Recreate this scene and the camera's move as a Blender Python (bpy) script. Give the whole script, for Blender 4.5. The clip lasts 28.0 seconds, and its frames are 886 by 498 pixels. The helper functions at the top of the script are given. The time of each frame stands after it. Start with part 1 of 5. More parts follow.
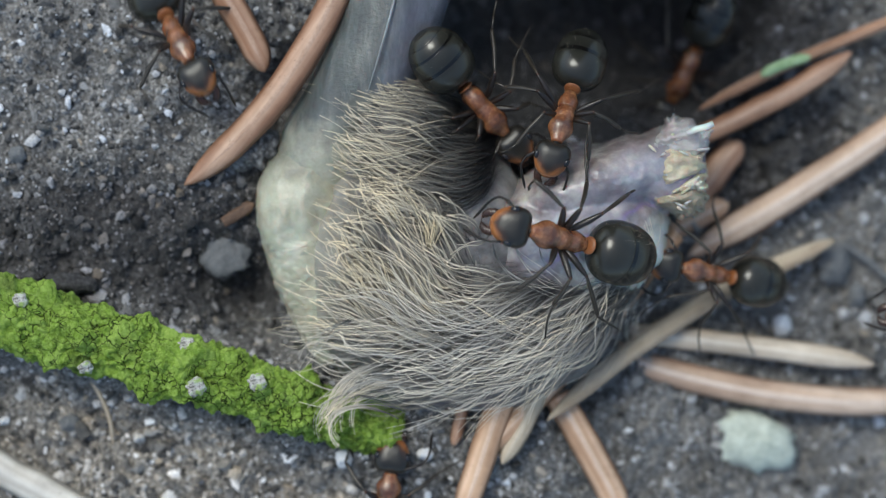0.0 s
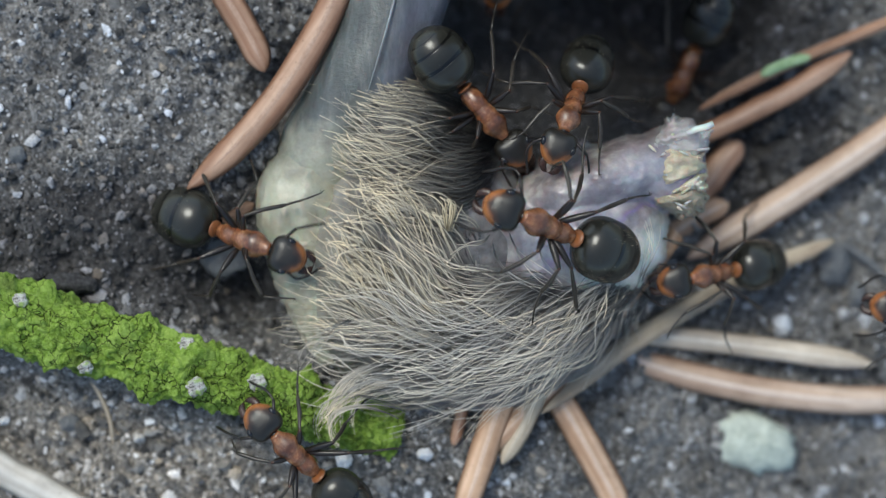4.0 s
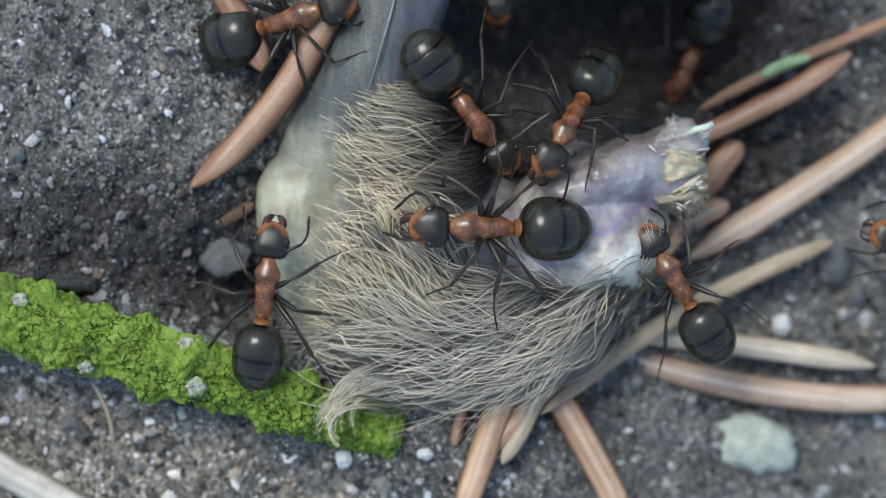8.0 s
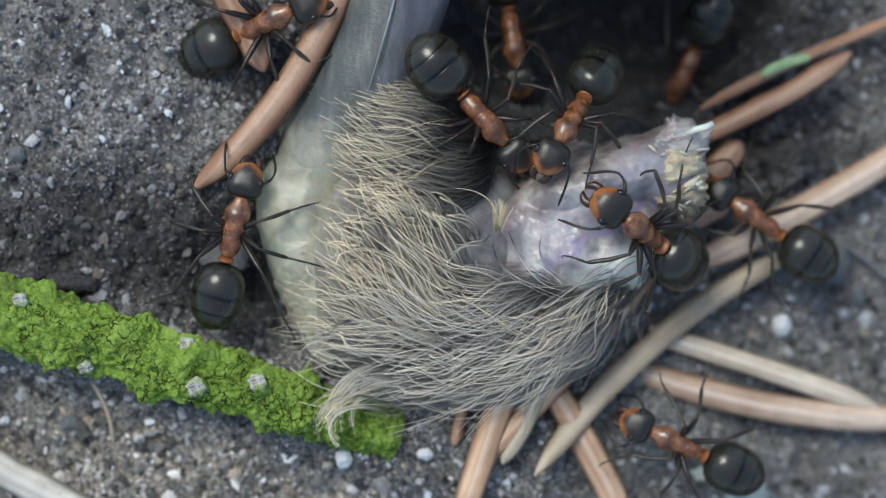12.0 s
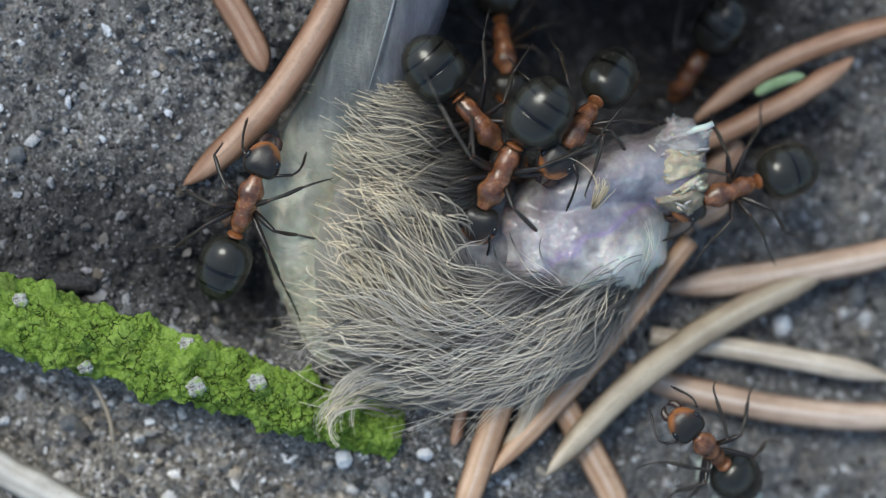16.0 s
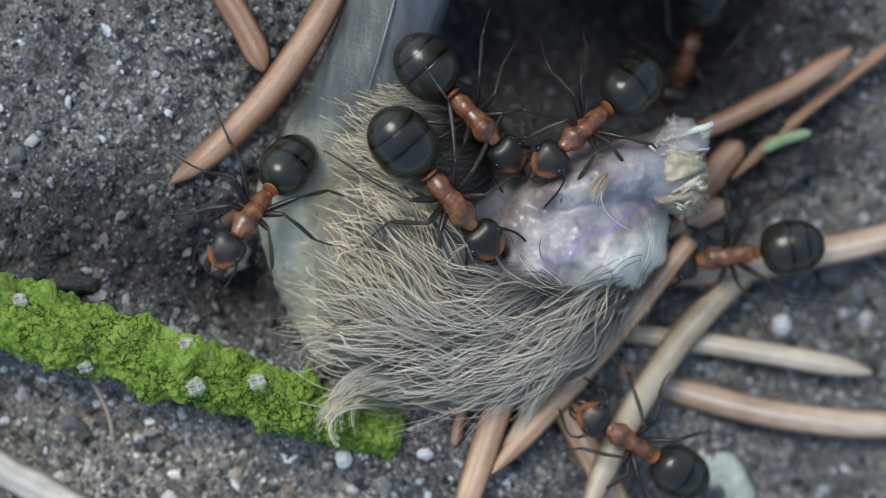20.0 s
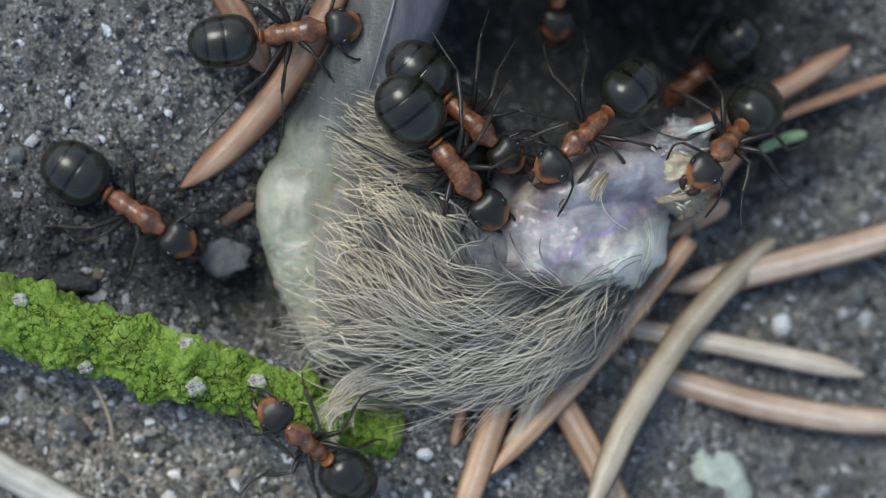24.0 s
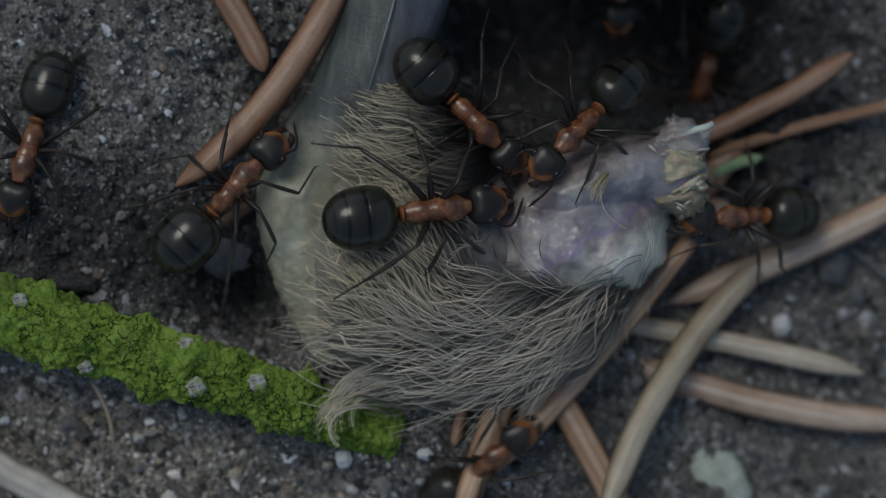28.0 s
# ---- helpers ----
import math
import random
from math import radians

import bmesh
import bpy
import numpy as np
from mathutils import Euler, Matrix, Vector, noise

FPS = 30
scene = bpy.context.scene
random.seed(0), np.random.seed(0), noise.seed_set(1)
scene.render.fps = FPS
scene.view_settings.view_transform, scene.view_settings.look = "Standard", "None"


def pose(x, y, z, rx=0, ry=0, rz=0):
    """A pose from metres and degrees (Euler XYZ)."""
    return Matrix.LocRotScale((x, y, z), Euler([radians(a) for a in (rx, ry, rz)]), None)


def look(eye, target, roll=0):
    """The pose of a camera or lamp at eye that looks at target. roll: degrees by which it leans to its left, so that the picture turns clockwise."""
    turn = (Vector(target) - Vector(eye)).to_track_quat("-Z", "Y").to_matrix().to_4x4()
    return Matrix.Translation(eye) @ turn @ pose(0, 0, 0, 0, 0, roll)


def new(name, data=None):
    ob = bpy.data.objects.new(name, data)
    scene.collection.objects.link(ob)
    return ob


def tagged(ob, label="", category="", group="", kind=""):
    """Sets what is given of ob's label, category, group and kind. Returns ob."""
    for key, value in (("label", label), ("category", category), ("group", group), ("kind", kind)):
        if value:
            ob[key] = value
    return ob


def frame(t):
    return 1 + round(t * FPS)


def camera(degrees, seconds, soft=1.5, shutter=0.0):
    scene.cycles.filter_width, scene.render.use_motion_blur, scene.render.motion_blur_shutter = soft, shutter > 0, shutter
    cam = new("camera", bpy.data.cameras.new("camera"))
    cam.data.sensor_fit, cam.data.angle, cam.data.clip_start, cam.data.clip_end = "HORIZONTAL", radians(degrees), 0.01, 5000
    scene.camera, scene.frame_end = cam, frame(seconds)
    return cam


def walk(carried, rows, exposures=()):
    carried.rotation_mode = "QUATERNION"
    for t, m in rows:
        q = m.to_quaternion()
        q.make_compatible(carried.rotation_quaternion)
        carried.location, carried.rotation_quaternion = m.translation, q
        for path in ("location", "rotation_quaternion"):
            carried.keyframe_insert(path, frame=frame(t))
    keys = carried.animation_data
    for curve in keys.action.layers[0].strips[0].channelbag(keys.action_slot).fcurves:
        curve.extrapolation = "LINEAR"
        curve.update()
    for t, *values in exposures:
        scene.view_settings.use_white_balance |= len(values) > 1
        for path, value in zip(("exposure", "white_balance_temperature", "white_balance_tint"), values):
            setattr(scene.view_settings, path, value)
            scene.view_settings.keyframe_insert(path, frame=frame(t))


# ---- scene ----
from mathutils import Quaternion

# plan units: 0.024 mm each, u to the east and v to the south, seen from the tripod; heights in millimetres
MM = 0.001
UNIT = 0.024
FOV = 20.0
HIGH = 784 * UNIT / math.tan(radians(FOV / 2))

cam = camera(FOV, 28.0, soft=1.15, shutter=0.4)
cam.data.dof.use_dof = True
cam.data.dof.focus_distance = (HIGH - 4.0) * MM
cam.data.dof.aperture_fstop = 28.0
stand = pose(0, 0, HIGH * MM)
walk(cam, [(0.0, stand), (28.0, stand)],
     exposures=[(0.0, 0.61, 6560, 1), (9.0, 0.6, 6560, 1), (20.0, 0.46, 6560, 1), (25.4, 0.35, 6560, 1), (26.0, 0.13, 6560, 1), (27.0, -0.35, 6560, 1), (28.0, -0.93, 6560, 1)])

# ---- light: open shade under an overcast sky
SUN_EL, SUN_ROT = radians(60), radians(-35)
world = bpy.data.worlds.new("sky")
scene.world = world
world.use_nodes = True
wn, wl = world.node_tree.nodes, world.node_tree.links
sky = wn.new("ShaderNodeTexSky")
sky.sky_type = "NISHITA"
sky.sun_disc = False
sky.sun_elevation, sky.sun_rotation = SUN_EL, SUN_ROT
sky.air_density, sky.dust_density = 1.0, 1.8
wl.new(sky.outputs[0], wn["Background"].inputs[0])
wn["Background"].inputs[1].default_value = 0.13
lamp = bpy.data.lights.new("sun", "SUN")
lamp.energy, lamp.angle, lamp.color = 1.15, radians(24), (1.0, 0.985, 0.96)
sun = new("sun", lamp)
sun_way = Vector((math.sin(SUN_ROT) * math.cos(SUN_EL), math.cos(SUN_ROT) * math.cos(SUN_EL), math.sin(SUN_EL)))
sun.matrix_world = look(sun_way, (0, 0, 0))


# ---- materials
class Nodes:
    def __init__(self, name):
        self.m = bpy.data.materials.new(name)
        self.m.use_nodes = True
        self.t = self.m.node_tree
        self.b = self.t.nodes["Principled BSDF"]

    def add(self, kind, **given):
        n = self.t.nodes.new("ShaderNode" + kind)
        for key, value in given.items():
            if key in n.inputs:
                n.inputs[key].default_value = value
        return n

    def link(self, a, b):
        self.t.links.new(a, b)

    def coords(self, which="Object"):
        return self.add("TexCoord").outputs[which]

    def noise(self, per_mm, detail=4.0, rough=0.55, which="Object", stretch=None):
        n = self.add("TexNoise", Scale=per_mm / MM, Detail=detail, Roughness=rough)
        src = self.coords(which)
        if stretch:
            mp = self.add("Mapping")
            mp.inputs["Scale"].default_value = stretch
            self.link(src, mp.inputs[0])
            src = mp.outputs[0]
        self.link(src, n.inputs["Vector"])
        return n.outputs["Fac"]

    def ramp(self, fac, *stops):
        r = self.add("ValToRGB")
        e = r.color_ramp.elements
        while len(e) < len(stops):
            e.new(0.5)
        for k, (p, c) in enumerate(stops):
            e[k].position, e[k].color = p, (*c, 1)
        self.link(fac, r.inputs[0])
        return r.outputs[0]

    def mix(self, fac, a, b, how="MIX"):
        n = self.add("MixRGB")
        n.blend_type = how
        for socket, value in zip(n.inputs, (fac, a, b)):
            if isinstance(value, (int, float)):
                socket.default_value = value
            elif isinstance(value, tuple):
                socket.default_value = (*value, 1)
            else:
                self.link(value, socket)
        return n.outputs[0]

    def math(self, how, a, b):
        n = self.add("Math")
        n.operation = how
        for socket, value in zip(n.inputs, (a, b)):
            if isinstance(value, (int, float)):
                socket.default_value = value
            else:
                self.link(value, socket)
        return n.outputs[0]

    def bump(self, height, strength, deep_mm):
        n = self.add("Bump", Strength=strength, Distance=deep_mm * MM)
        self.link(height, n.inputs["Height"])
        self.link(n.outputs[0], self.b.inputs["Normal"])

    def done(self, colour, rough=0.6, **more):
        if isinstance(colour, tuple):
            self.b.inputs["Base Color"].default_value = (*colour, 1)
        else:
            self.link(colour, self.b.inputs["Base Color"])
        if isinstance(rough, (int, float)):
            self.b.inputs["Roughness"].default_value = rough
        else:
            self.link(rough, self.b.inputs["Roughness"])
        for key, value in more.items():
            self.b.inputs[key.replace("_", " ")].default_value = value
        return self.m


def soil_paint():
    n = Nodes("dark crumbly soil")
    fine = n.noise(6.0, 6)
    wide = n.noise(0.22, 4)
    c = n.ramp(fine, (0.28, (0.035, 0.033, 0.031)), (0.5, (0.15, 0.144, 0.138)), (0.72, (0.4, 0.395, 0.385)))
    tone = n.ramp(wide, (0.35, (0.64, 0.635, 0.64)), (0.65, (1.2, 1.195, 1.19)))
    n.bump(fine, 0.9, 0.12)
    c = n.mix(pale_soil(n), c, n.mix(1.0, c, (1.5, 1.4, 1.27), "MULTIPLY"))
    c = n.mix(shaded_soil(n), n.mix(1.0, c, tone, "MULTIPLY"), n.ramp(fine, (0.3, (0.009, 0.0085, 0.009)), (0.7, (0.056, 0.053, 0.054))))
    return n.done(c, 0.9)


def shaded_soil(n):
    """Share of dark soil among the sandy, with shade put into its colour: patches in the north-east and the west with
    ragged edges.
    """
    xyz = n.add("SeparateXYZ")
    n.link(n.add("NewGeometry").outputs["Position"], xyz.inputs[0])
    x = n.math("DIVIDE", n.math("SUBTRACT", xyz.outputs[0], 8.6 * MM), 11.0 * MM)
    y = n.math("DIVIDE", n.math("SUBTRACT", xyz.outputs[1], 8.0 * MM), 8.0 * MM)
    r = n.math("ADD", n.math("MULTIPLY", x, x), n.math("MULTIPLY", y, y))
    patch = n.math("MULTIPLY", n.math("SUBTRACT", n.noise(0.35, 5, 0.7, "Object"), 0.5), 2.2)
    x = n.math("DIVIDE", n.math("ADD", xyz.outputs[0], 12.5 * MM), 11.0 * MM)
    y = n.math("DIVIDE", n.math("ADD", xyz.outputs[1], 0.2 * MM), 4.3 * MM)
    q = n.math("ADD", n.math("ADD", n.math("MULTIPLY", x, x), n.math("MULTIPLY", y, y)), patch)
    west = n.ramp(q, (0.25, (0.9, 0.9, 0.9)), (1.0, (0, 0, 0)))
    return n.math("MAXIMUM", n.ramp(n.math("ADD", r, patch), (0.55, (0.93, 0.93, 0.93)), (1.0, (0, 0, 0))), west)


def pale_soil(n):
    """Share of paler, browner soil colour: one patch south of the twig, with a ragged edge."""
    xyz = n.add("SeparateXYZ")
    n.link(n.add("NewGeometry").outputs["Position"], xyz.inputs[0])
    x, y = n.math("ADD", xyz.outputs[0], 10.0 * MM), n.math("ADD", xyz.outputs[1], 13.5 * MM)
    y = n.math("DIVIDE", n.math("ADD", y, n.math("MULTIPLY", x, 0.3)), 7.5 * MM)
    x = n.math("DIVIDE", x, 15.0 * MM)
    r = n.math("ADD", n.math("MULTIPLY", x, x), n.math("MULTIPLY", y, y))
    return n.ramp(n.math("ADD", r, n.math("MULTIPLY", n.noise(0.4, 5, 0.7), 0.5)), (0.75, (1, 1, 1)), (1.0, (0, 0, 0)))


def grit_paint():
    n = Nodes("mineral grit")
    island = n.add("NewGeometry").outputs["Random Per Island"]
    c = n.ramp(island, (0.0, (0.02, 0.019, 0.019)), (0.35, (0.09, 0.088, 0.087)), (0.64, (0.24, 0.238, 0.238)),
               (0.82, (0.48, 0.488, 0.51)), (0.94, (0.3, 0.25, 0.19)), (0.98, (0.66, 0.68, 0.72)))
    f = n.noise(9.0, 5)
    tone = n.ramp(f, (0.3, (0.6, 0.6, 0.6)), (0.7, (1.3, 1.3, 1.3)))
    n.bump(f, 0.6, 0.05)
    c = n.mix(1.0, c, tone, "MULTIPLY")
    c = n.mix(pale_soil(n), c, n.mix(1.0, c, (1.4, 1.32, 1.22), "MULTIPLY"))
    # grains darken with the shade painted into the soil
    return n.done(n.mix(shaded_soil(n), c, n.mix(1.0, c, (0.37, 0.35, 0.355), "MULTIPLY")), 0.7)


def stone_paint(name, low, high, per_mm=3.0):
    n = Nodes(name)
    f = n.noise(per_mm, 7, 0.65)
    g = n.noise(per_mm * 5, 4)
    c = n.ramp(f, (0.32, low), (0.66, high))
    c = n.mix(0.5, c, n.ramp(g, (0.3, low), (0.7, high)))
    n.bump(f, 0.7, 0.12)
    return n.done(c, 0.75)


def needle_paint(name, dark, mid, light):
    """Dry conifer needle: long streaks along local x, blotches across."""
    n = Nodes(name)
    streak = n.noise(1.5, 3, 0.5, stretch=(0.05, 1.0, 1.0))
    blotch = n.noise(0.8, 5, 0.6)
    speck = n.noise(7.0, 3)
    c = n.ramp(streak, (0.22, dark), (0.5, mid), (0.78, light))
    tone = n.ramp(blotch, (0.3, (0.78, 0.74, 0.7)), (0.65, (1.1, 1.09, 1.08)))
    c = n.mix(1.0, c, tone, "MULTIPLY")
    c = n.mix(n.ramp(speck, (0.66, (0, 0, 0)), (0.74, (1, 1, 1))), c, dark)
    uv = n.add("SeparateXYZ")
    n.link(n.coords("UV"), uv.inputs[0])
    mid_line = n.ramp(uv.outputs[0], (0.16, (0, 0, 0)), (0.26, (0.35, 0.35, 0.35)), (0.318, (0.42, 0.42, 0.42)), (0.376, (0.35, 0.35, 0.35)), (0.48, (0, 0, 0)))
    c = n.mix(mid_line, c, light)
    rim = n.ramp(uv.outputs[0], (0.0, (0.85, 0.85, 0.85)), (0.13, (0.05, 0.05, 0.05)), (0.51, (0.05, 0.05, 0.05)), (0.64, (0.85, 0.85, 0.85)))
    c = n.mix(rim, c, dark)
    n.bump(streak, 0.3, 0.05)
    return n.done(c, n.math("ADD", n.math("MULTIPLY", blotch, 0.35), 0.24), Specular_IOR_Level=0.5)


def algae_paint():
    n = Nodes("powdery green algae on bark")
    fine = n.noise(5.0, 6, 0.72)
    mid = n.noise(1.6, 6, 0.65)
    wide = n.noise(0.3, 3)
    c = n.ramp(mid, (0.28, (0.13, 0.215, 0.03)), (0.5, (0.28, 0.44, 0.065)), (0.72, (0.46, 0.63, 0.145)))
    c = n.mix(n.ramp(fine, (0.45, (0, 0, 0)), (0.68, (0.75, 0.75, 0.75))), c, (0.48, 0.64, 0.17))
    c = n.mix(n.ramp(fine, (0.3, (0.5, 0.5, 0.5)), (0.42, (0, 0, 0))), c, (0.07, 0.105, 0.018))
    c = n.mix(n.ramp(wide, (0.56, (0, 0, 0)), (0.7, (0.5, 0.5, 0.5))), c, (0.13, 0.15, 0.06))
    cell = n.add("TexVoronoi", Scale=2.0 / MM)
    cell.feature = "DISTANCE_TO_EDGE"
    wob = n.add("TexNoise", Scale=1.8 / MM, Detail=4.0)
    co = n.coords()
    n.link(co, wob.inputs["Vector"])
    mixv = n.add("MixRGB")
    mixv.blend_type = "ADD"
    mixv.inputs[0].default_value = 0.0006
    n.link(co, mixv.inputs[1])
    n.link(wob.outputs["Color"], mixv.inputs[2])
    n.link(mixv.outputs[0], cell.inputs["Vector"])
    crack = n.ramp(cell.outputs["Distance"], (0.0, (0, 0, 0)), (0.06, (1, 1, 1)))
    patch = n.ramp(n.noise(0.5, 4, 0.65), (0.44, (1, 1, 1)), (0.56, (0, 0, 0)))
    crack = n.mix(patch, crack, (1.0, 1.0, 1.0))
    c = n.mix(crack, (0.022, 0.03, 0.008), c)
    h = n.math("ADD", n.math("MULTIPLY", fine, 1.3), n.math("MULTIPLY", crack, 0.5))
    n.bump(n.math("ADD", h, n.math("MULTIPLY", n.noise(12.0, 3), 0.6)), 1.0, 0.2)
    return n.done(c, 0.95, Specular_IOR_Level=0.15)


def scar_paint():
    """Whitish scar, grey in its pits and half grown over by green algae."""
    n = Nodes("whitish bark scar")
    f = n.noise(4.5, 6, 0.7)
    c = n.ramp(f, (0.36, (0.1, 0.09, 0.07)), (0.5, (0.5, 0.48, 0.44)), (0.64, (0.82, 0.81, 0.79)))
    c = n.mix(n.ramp(n.noise(2.2, 5, 0.7), (0.5, (0, 0, 0)), (0.6, (0.9, 0.9, 0.9))), c, (0.25, 0.38, 0.06))
    n.bump(f, 0.9, 0.15)
    return n.done(c, 0.85)


def skin_paint(name, low, mid, high, per_mm=0.6, stretch=None, rough=0.4, deep=0.05, sss=0.25, line=None):
    n = Nodes(name)
    f = n.noise(per_mm, 6, 0.6, stretch=stretch)
    g = n.noise(per_mm * 7, 4, 0.6, stretch=stretch)
    c = n.ramp(f, (0.3, low), (0.5, mid), (0.7, high))
    c = n.mix(n.ramp(g, (0.35, (0.35, 0.35, 0.35)), (0.65, (0, 0, 0))), c, low)
    if line:
        spot = n.noise(1.4, 6, 0.75)
        c = n.mix(n.ramp(spot, (0.66, (0, 0, 0)), (0.71, (1, 1, 1))), c, line)
    n.bump(g, 0.5, deep)
    return n.done(c, rough, Subsurface_Weight=sss, Subsurface_Scale=0.0006)


def heel_paint():
    """Limb skin: streaked blue-grey along the shank, wrinkled cream round the heel, changing over along y."""
    n = Nodes("shank and heel skin")
    co = n.add("SeparateXYZ")
    n.link(n.coords(), co.inputs[0])
    f = n.noise(1.8, 7, 0.65, stretch=(1.0, 0.22, 1.0))
    g = n.noise(5.0, 4, 0.6)
    blue = n.ramp(f, (0.3, (0.055, 0.06, 0.059)), (0.5, (0.093, 0.101, 0.098)), (0.7, (0.165, 0.172, 0.163)))
    # lavender inner side past the raised tendon
    inner = n.math("SUBTRACT", co.outputs[0], n.math("MULTIPLY", n.math("SUBTRACT", co.outputs[1], 20.0 * MM), 0.24))
    violet = n.ramp(f, (0.3, (0.085, 0.088, 0.115)), (0.5, (0.135, 0.14, 0.175)), (0.7, (0.21, 0.215, 0.255)))
    inner = n.math("ADD", n.math("MULTIPLY", inner, 0.7 / MM), n.math("MULTIPLY", n.math("SUBTRACT", n.noise(0.6, 4), 0.5), 0.8))
    blue = n.mix(n.ramp(inner, (0.0, (0, 0, 0)), (1.0, (1, 1, 1))), blue, violet)
    cream = n.ramp(n.noise(0.9, 6), (0.3, (0.35, 0.337, 0.25)), (0.5, (0.45, 0.437, 0.335)), (0.7, (0.56, 0.545, 0.435)))
    spot = n.noise(1.5, 6, 0.8)
    cream = n.mix(n.ramp(spot, (0.66, (0, 0, 0)), (0.72, (0.6, 0.6, 0.6))), cream, (0.24, 0.19, 0.11))
    edge = n.math("ADD", n.math("MULTIPLY", n.math("SUBTRACT", co.outputs[1], 2.4 * MM), 0.3 / MM), n.math("MULTIPLY", n.math("SUBTRACT", n.noise(0.5, 5, 0.7), 0.5), 1.6))
    c = n.mix(n.ramp(edge, (0.0, (0, 0, 0)), (1.0, (1, 1, 1))), cream, blue)
    n.bump(g, 0.6, 0.07)
    return n.done(c, 0.38, Subsurface_Weight=0.25, Subsurface_Scale=0.0006)


def flesh_paint():
    """Bared flesh: pinkish-cream tissue round a lavender muscle, white tendon past a violet seam that runs across it."""
    n = Nodes("wet flesh and white tendon")
    xyz = n.add("SeparateXYZ")
    n.link(n.add("NewGeometry").outputs["Position"], xyz.inputs[0])
    x = n.math("MULTIPLY", n.math("SUBTRACT", xyz.outputs[0], 6.4 * MM), 0.5 / MM)
    y = n.math("MULTIPLY", n.math("ADD", xyz.outputs[1], -0.55 * MM), -0.87 / MM)
    wob = n.math("SUBTRACT", n.noise(0.8, 5), 0.5)
    across = n.math("ADD", n.math("ADD", x, y), n.math("MULTIPLY", wob, 1.3))
    f = n.noise(1.0, 5, 0.55)
    laven = n.ramp(f, (0.3, (0.27, 0.25, 0.285)), (0.5, (0.38, 0.355, 0.395)), (0.72, (0.58, 0.555, 0.56)))
    rosy = n.ramp(f, (0.28, (0.14, 0.105, 0.105)), (0.5, (0.27, 0.23, 0.225)), (0.72, (0.5, 0.455, 0.41)))
    white = n.ramp(f, (0.3, (0.72, 0.71, 0.64)), (0.7, (0.9, 0.9, 0.84)))
    far = n.math("ADD", n.math("ABSOLUTE", n.math("ADD", across, 0.9), 0.0), n.math("MULTIPLY", wob, 2.5))
    c = n.mix(n.ramp(n.math("MULTIPLY", far, 0.33), (0.2, (0, 0, 0)), (0.6, (0.95, 0.95, 0.95))), laven, rosy)
    west = n.math("ADD", n.math("MULTIPLY", n.math("SUBTRACT", xyz.outputs[0], 2.6 * MM), 0.45 / MM), wob)
    c = n.mix(n.ramp(west, (0.0, (0.25, 0.25, 0.25)), (1.0, (1, 1, 1))), rosy, c)
    east = n.math("ADD", n.math("MULTIPLY", n.math("SUBTRACT", xyz.outputs[0], 3.6 * MM), 0.45 / MM), n.math("MULTIPLY", wob, 1.5))
    share = n.math("MULTIPLY", n.ramp(n.math("MULTIPLY", across, 0.6), (0.3, (0, 0, 0)), (0.75, (1, 1, 1))), n.ramp(east, (0.0, (0, 0, 0)), (1.0, (1, 1, 1))))
    c = n.mix(share, c, white)
    seam = n.ramp(n.math("ADD", n.math("MULTIPLY", across, 0.5), 0.5), (0.36, (0, 0, 0)), (0.5, (0.6, 0.6, 0.6)), (0.6, (0, 0, 0)))
    c = n.mix(n.math("MULTIPLY", seam, n.ramp(east, (-0.0, (0, 0, 0)), (0.5, (1, 1, 1)))), c, (0.29, 0.2, 0.42))
    g = n.noise(2.6, 6, 0.75)
    c = n.mix(n.ramp(g, (0.66, (0, 0, 0)), (0.75, (0.55, 0.55, 0.55))), c, (0.78, 0.75, 0.68))
    n.bump(n.math("ADD", n.math("MULTIPLY", g, 0.5), n.noise(1.6, 3)), 0.35, 0.11)
    return n.done(c, 0.24, Subsurface_Weight=0.3, Subsurface_Scale=0.0007, Coat_Weight=0.15, Coat_Roughness=0.12)


def plucked_paint():
    """Skin under the plumage: dark grey, paling to a pinkish cream where it meets the heel in the west."""
    n = Nodes("grey plucked skin")
    xyz = n.add("SeparateXYZ")
    n.link(n.add("NewGeometry").outputs["Position"], xyz.inputs[0])
    f = n.noise(1.0, 6, 0.65)
    grey = n.ramp(f, (0.3, (0.085, 0.08, 0.083)), (0.5, (0.165, 0.156, 0.154)), (0.7, (0.28, 0.263, 0.256)))
    pale = n.ramp(f, (0.3, (0.2, 0.185, 0.155)), (0.5, (0.3, 0.28, 0.235)), (0.7, (0.42, 0.395, 0.33)))
    west = n.math("ADD", n.math("MULTIPLY", n.math("ADD", xyz.outputs[0], 5.3 * MM), 0.4 / MM), n.math("MULTIPLY", n.math("SUBTRACT", f, 0.5), 1.4))
    n.bump(n.noise(5.0, 4), 0.5, 0.08)
    return n.done(n.mix(n.ramp(west, (0.0, (0, 0, 0)), (1.0, (1, 1, 1))), pale, grey), 0.5, Subsurface_Weight=0.2, Subsurface_Scale=0.0005)


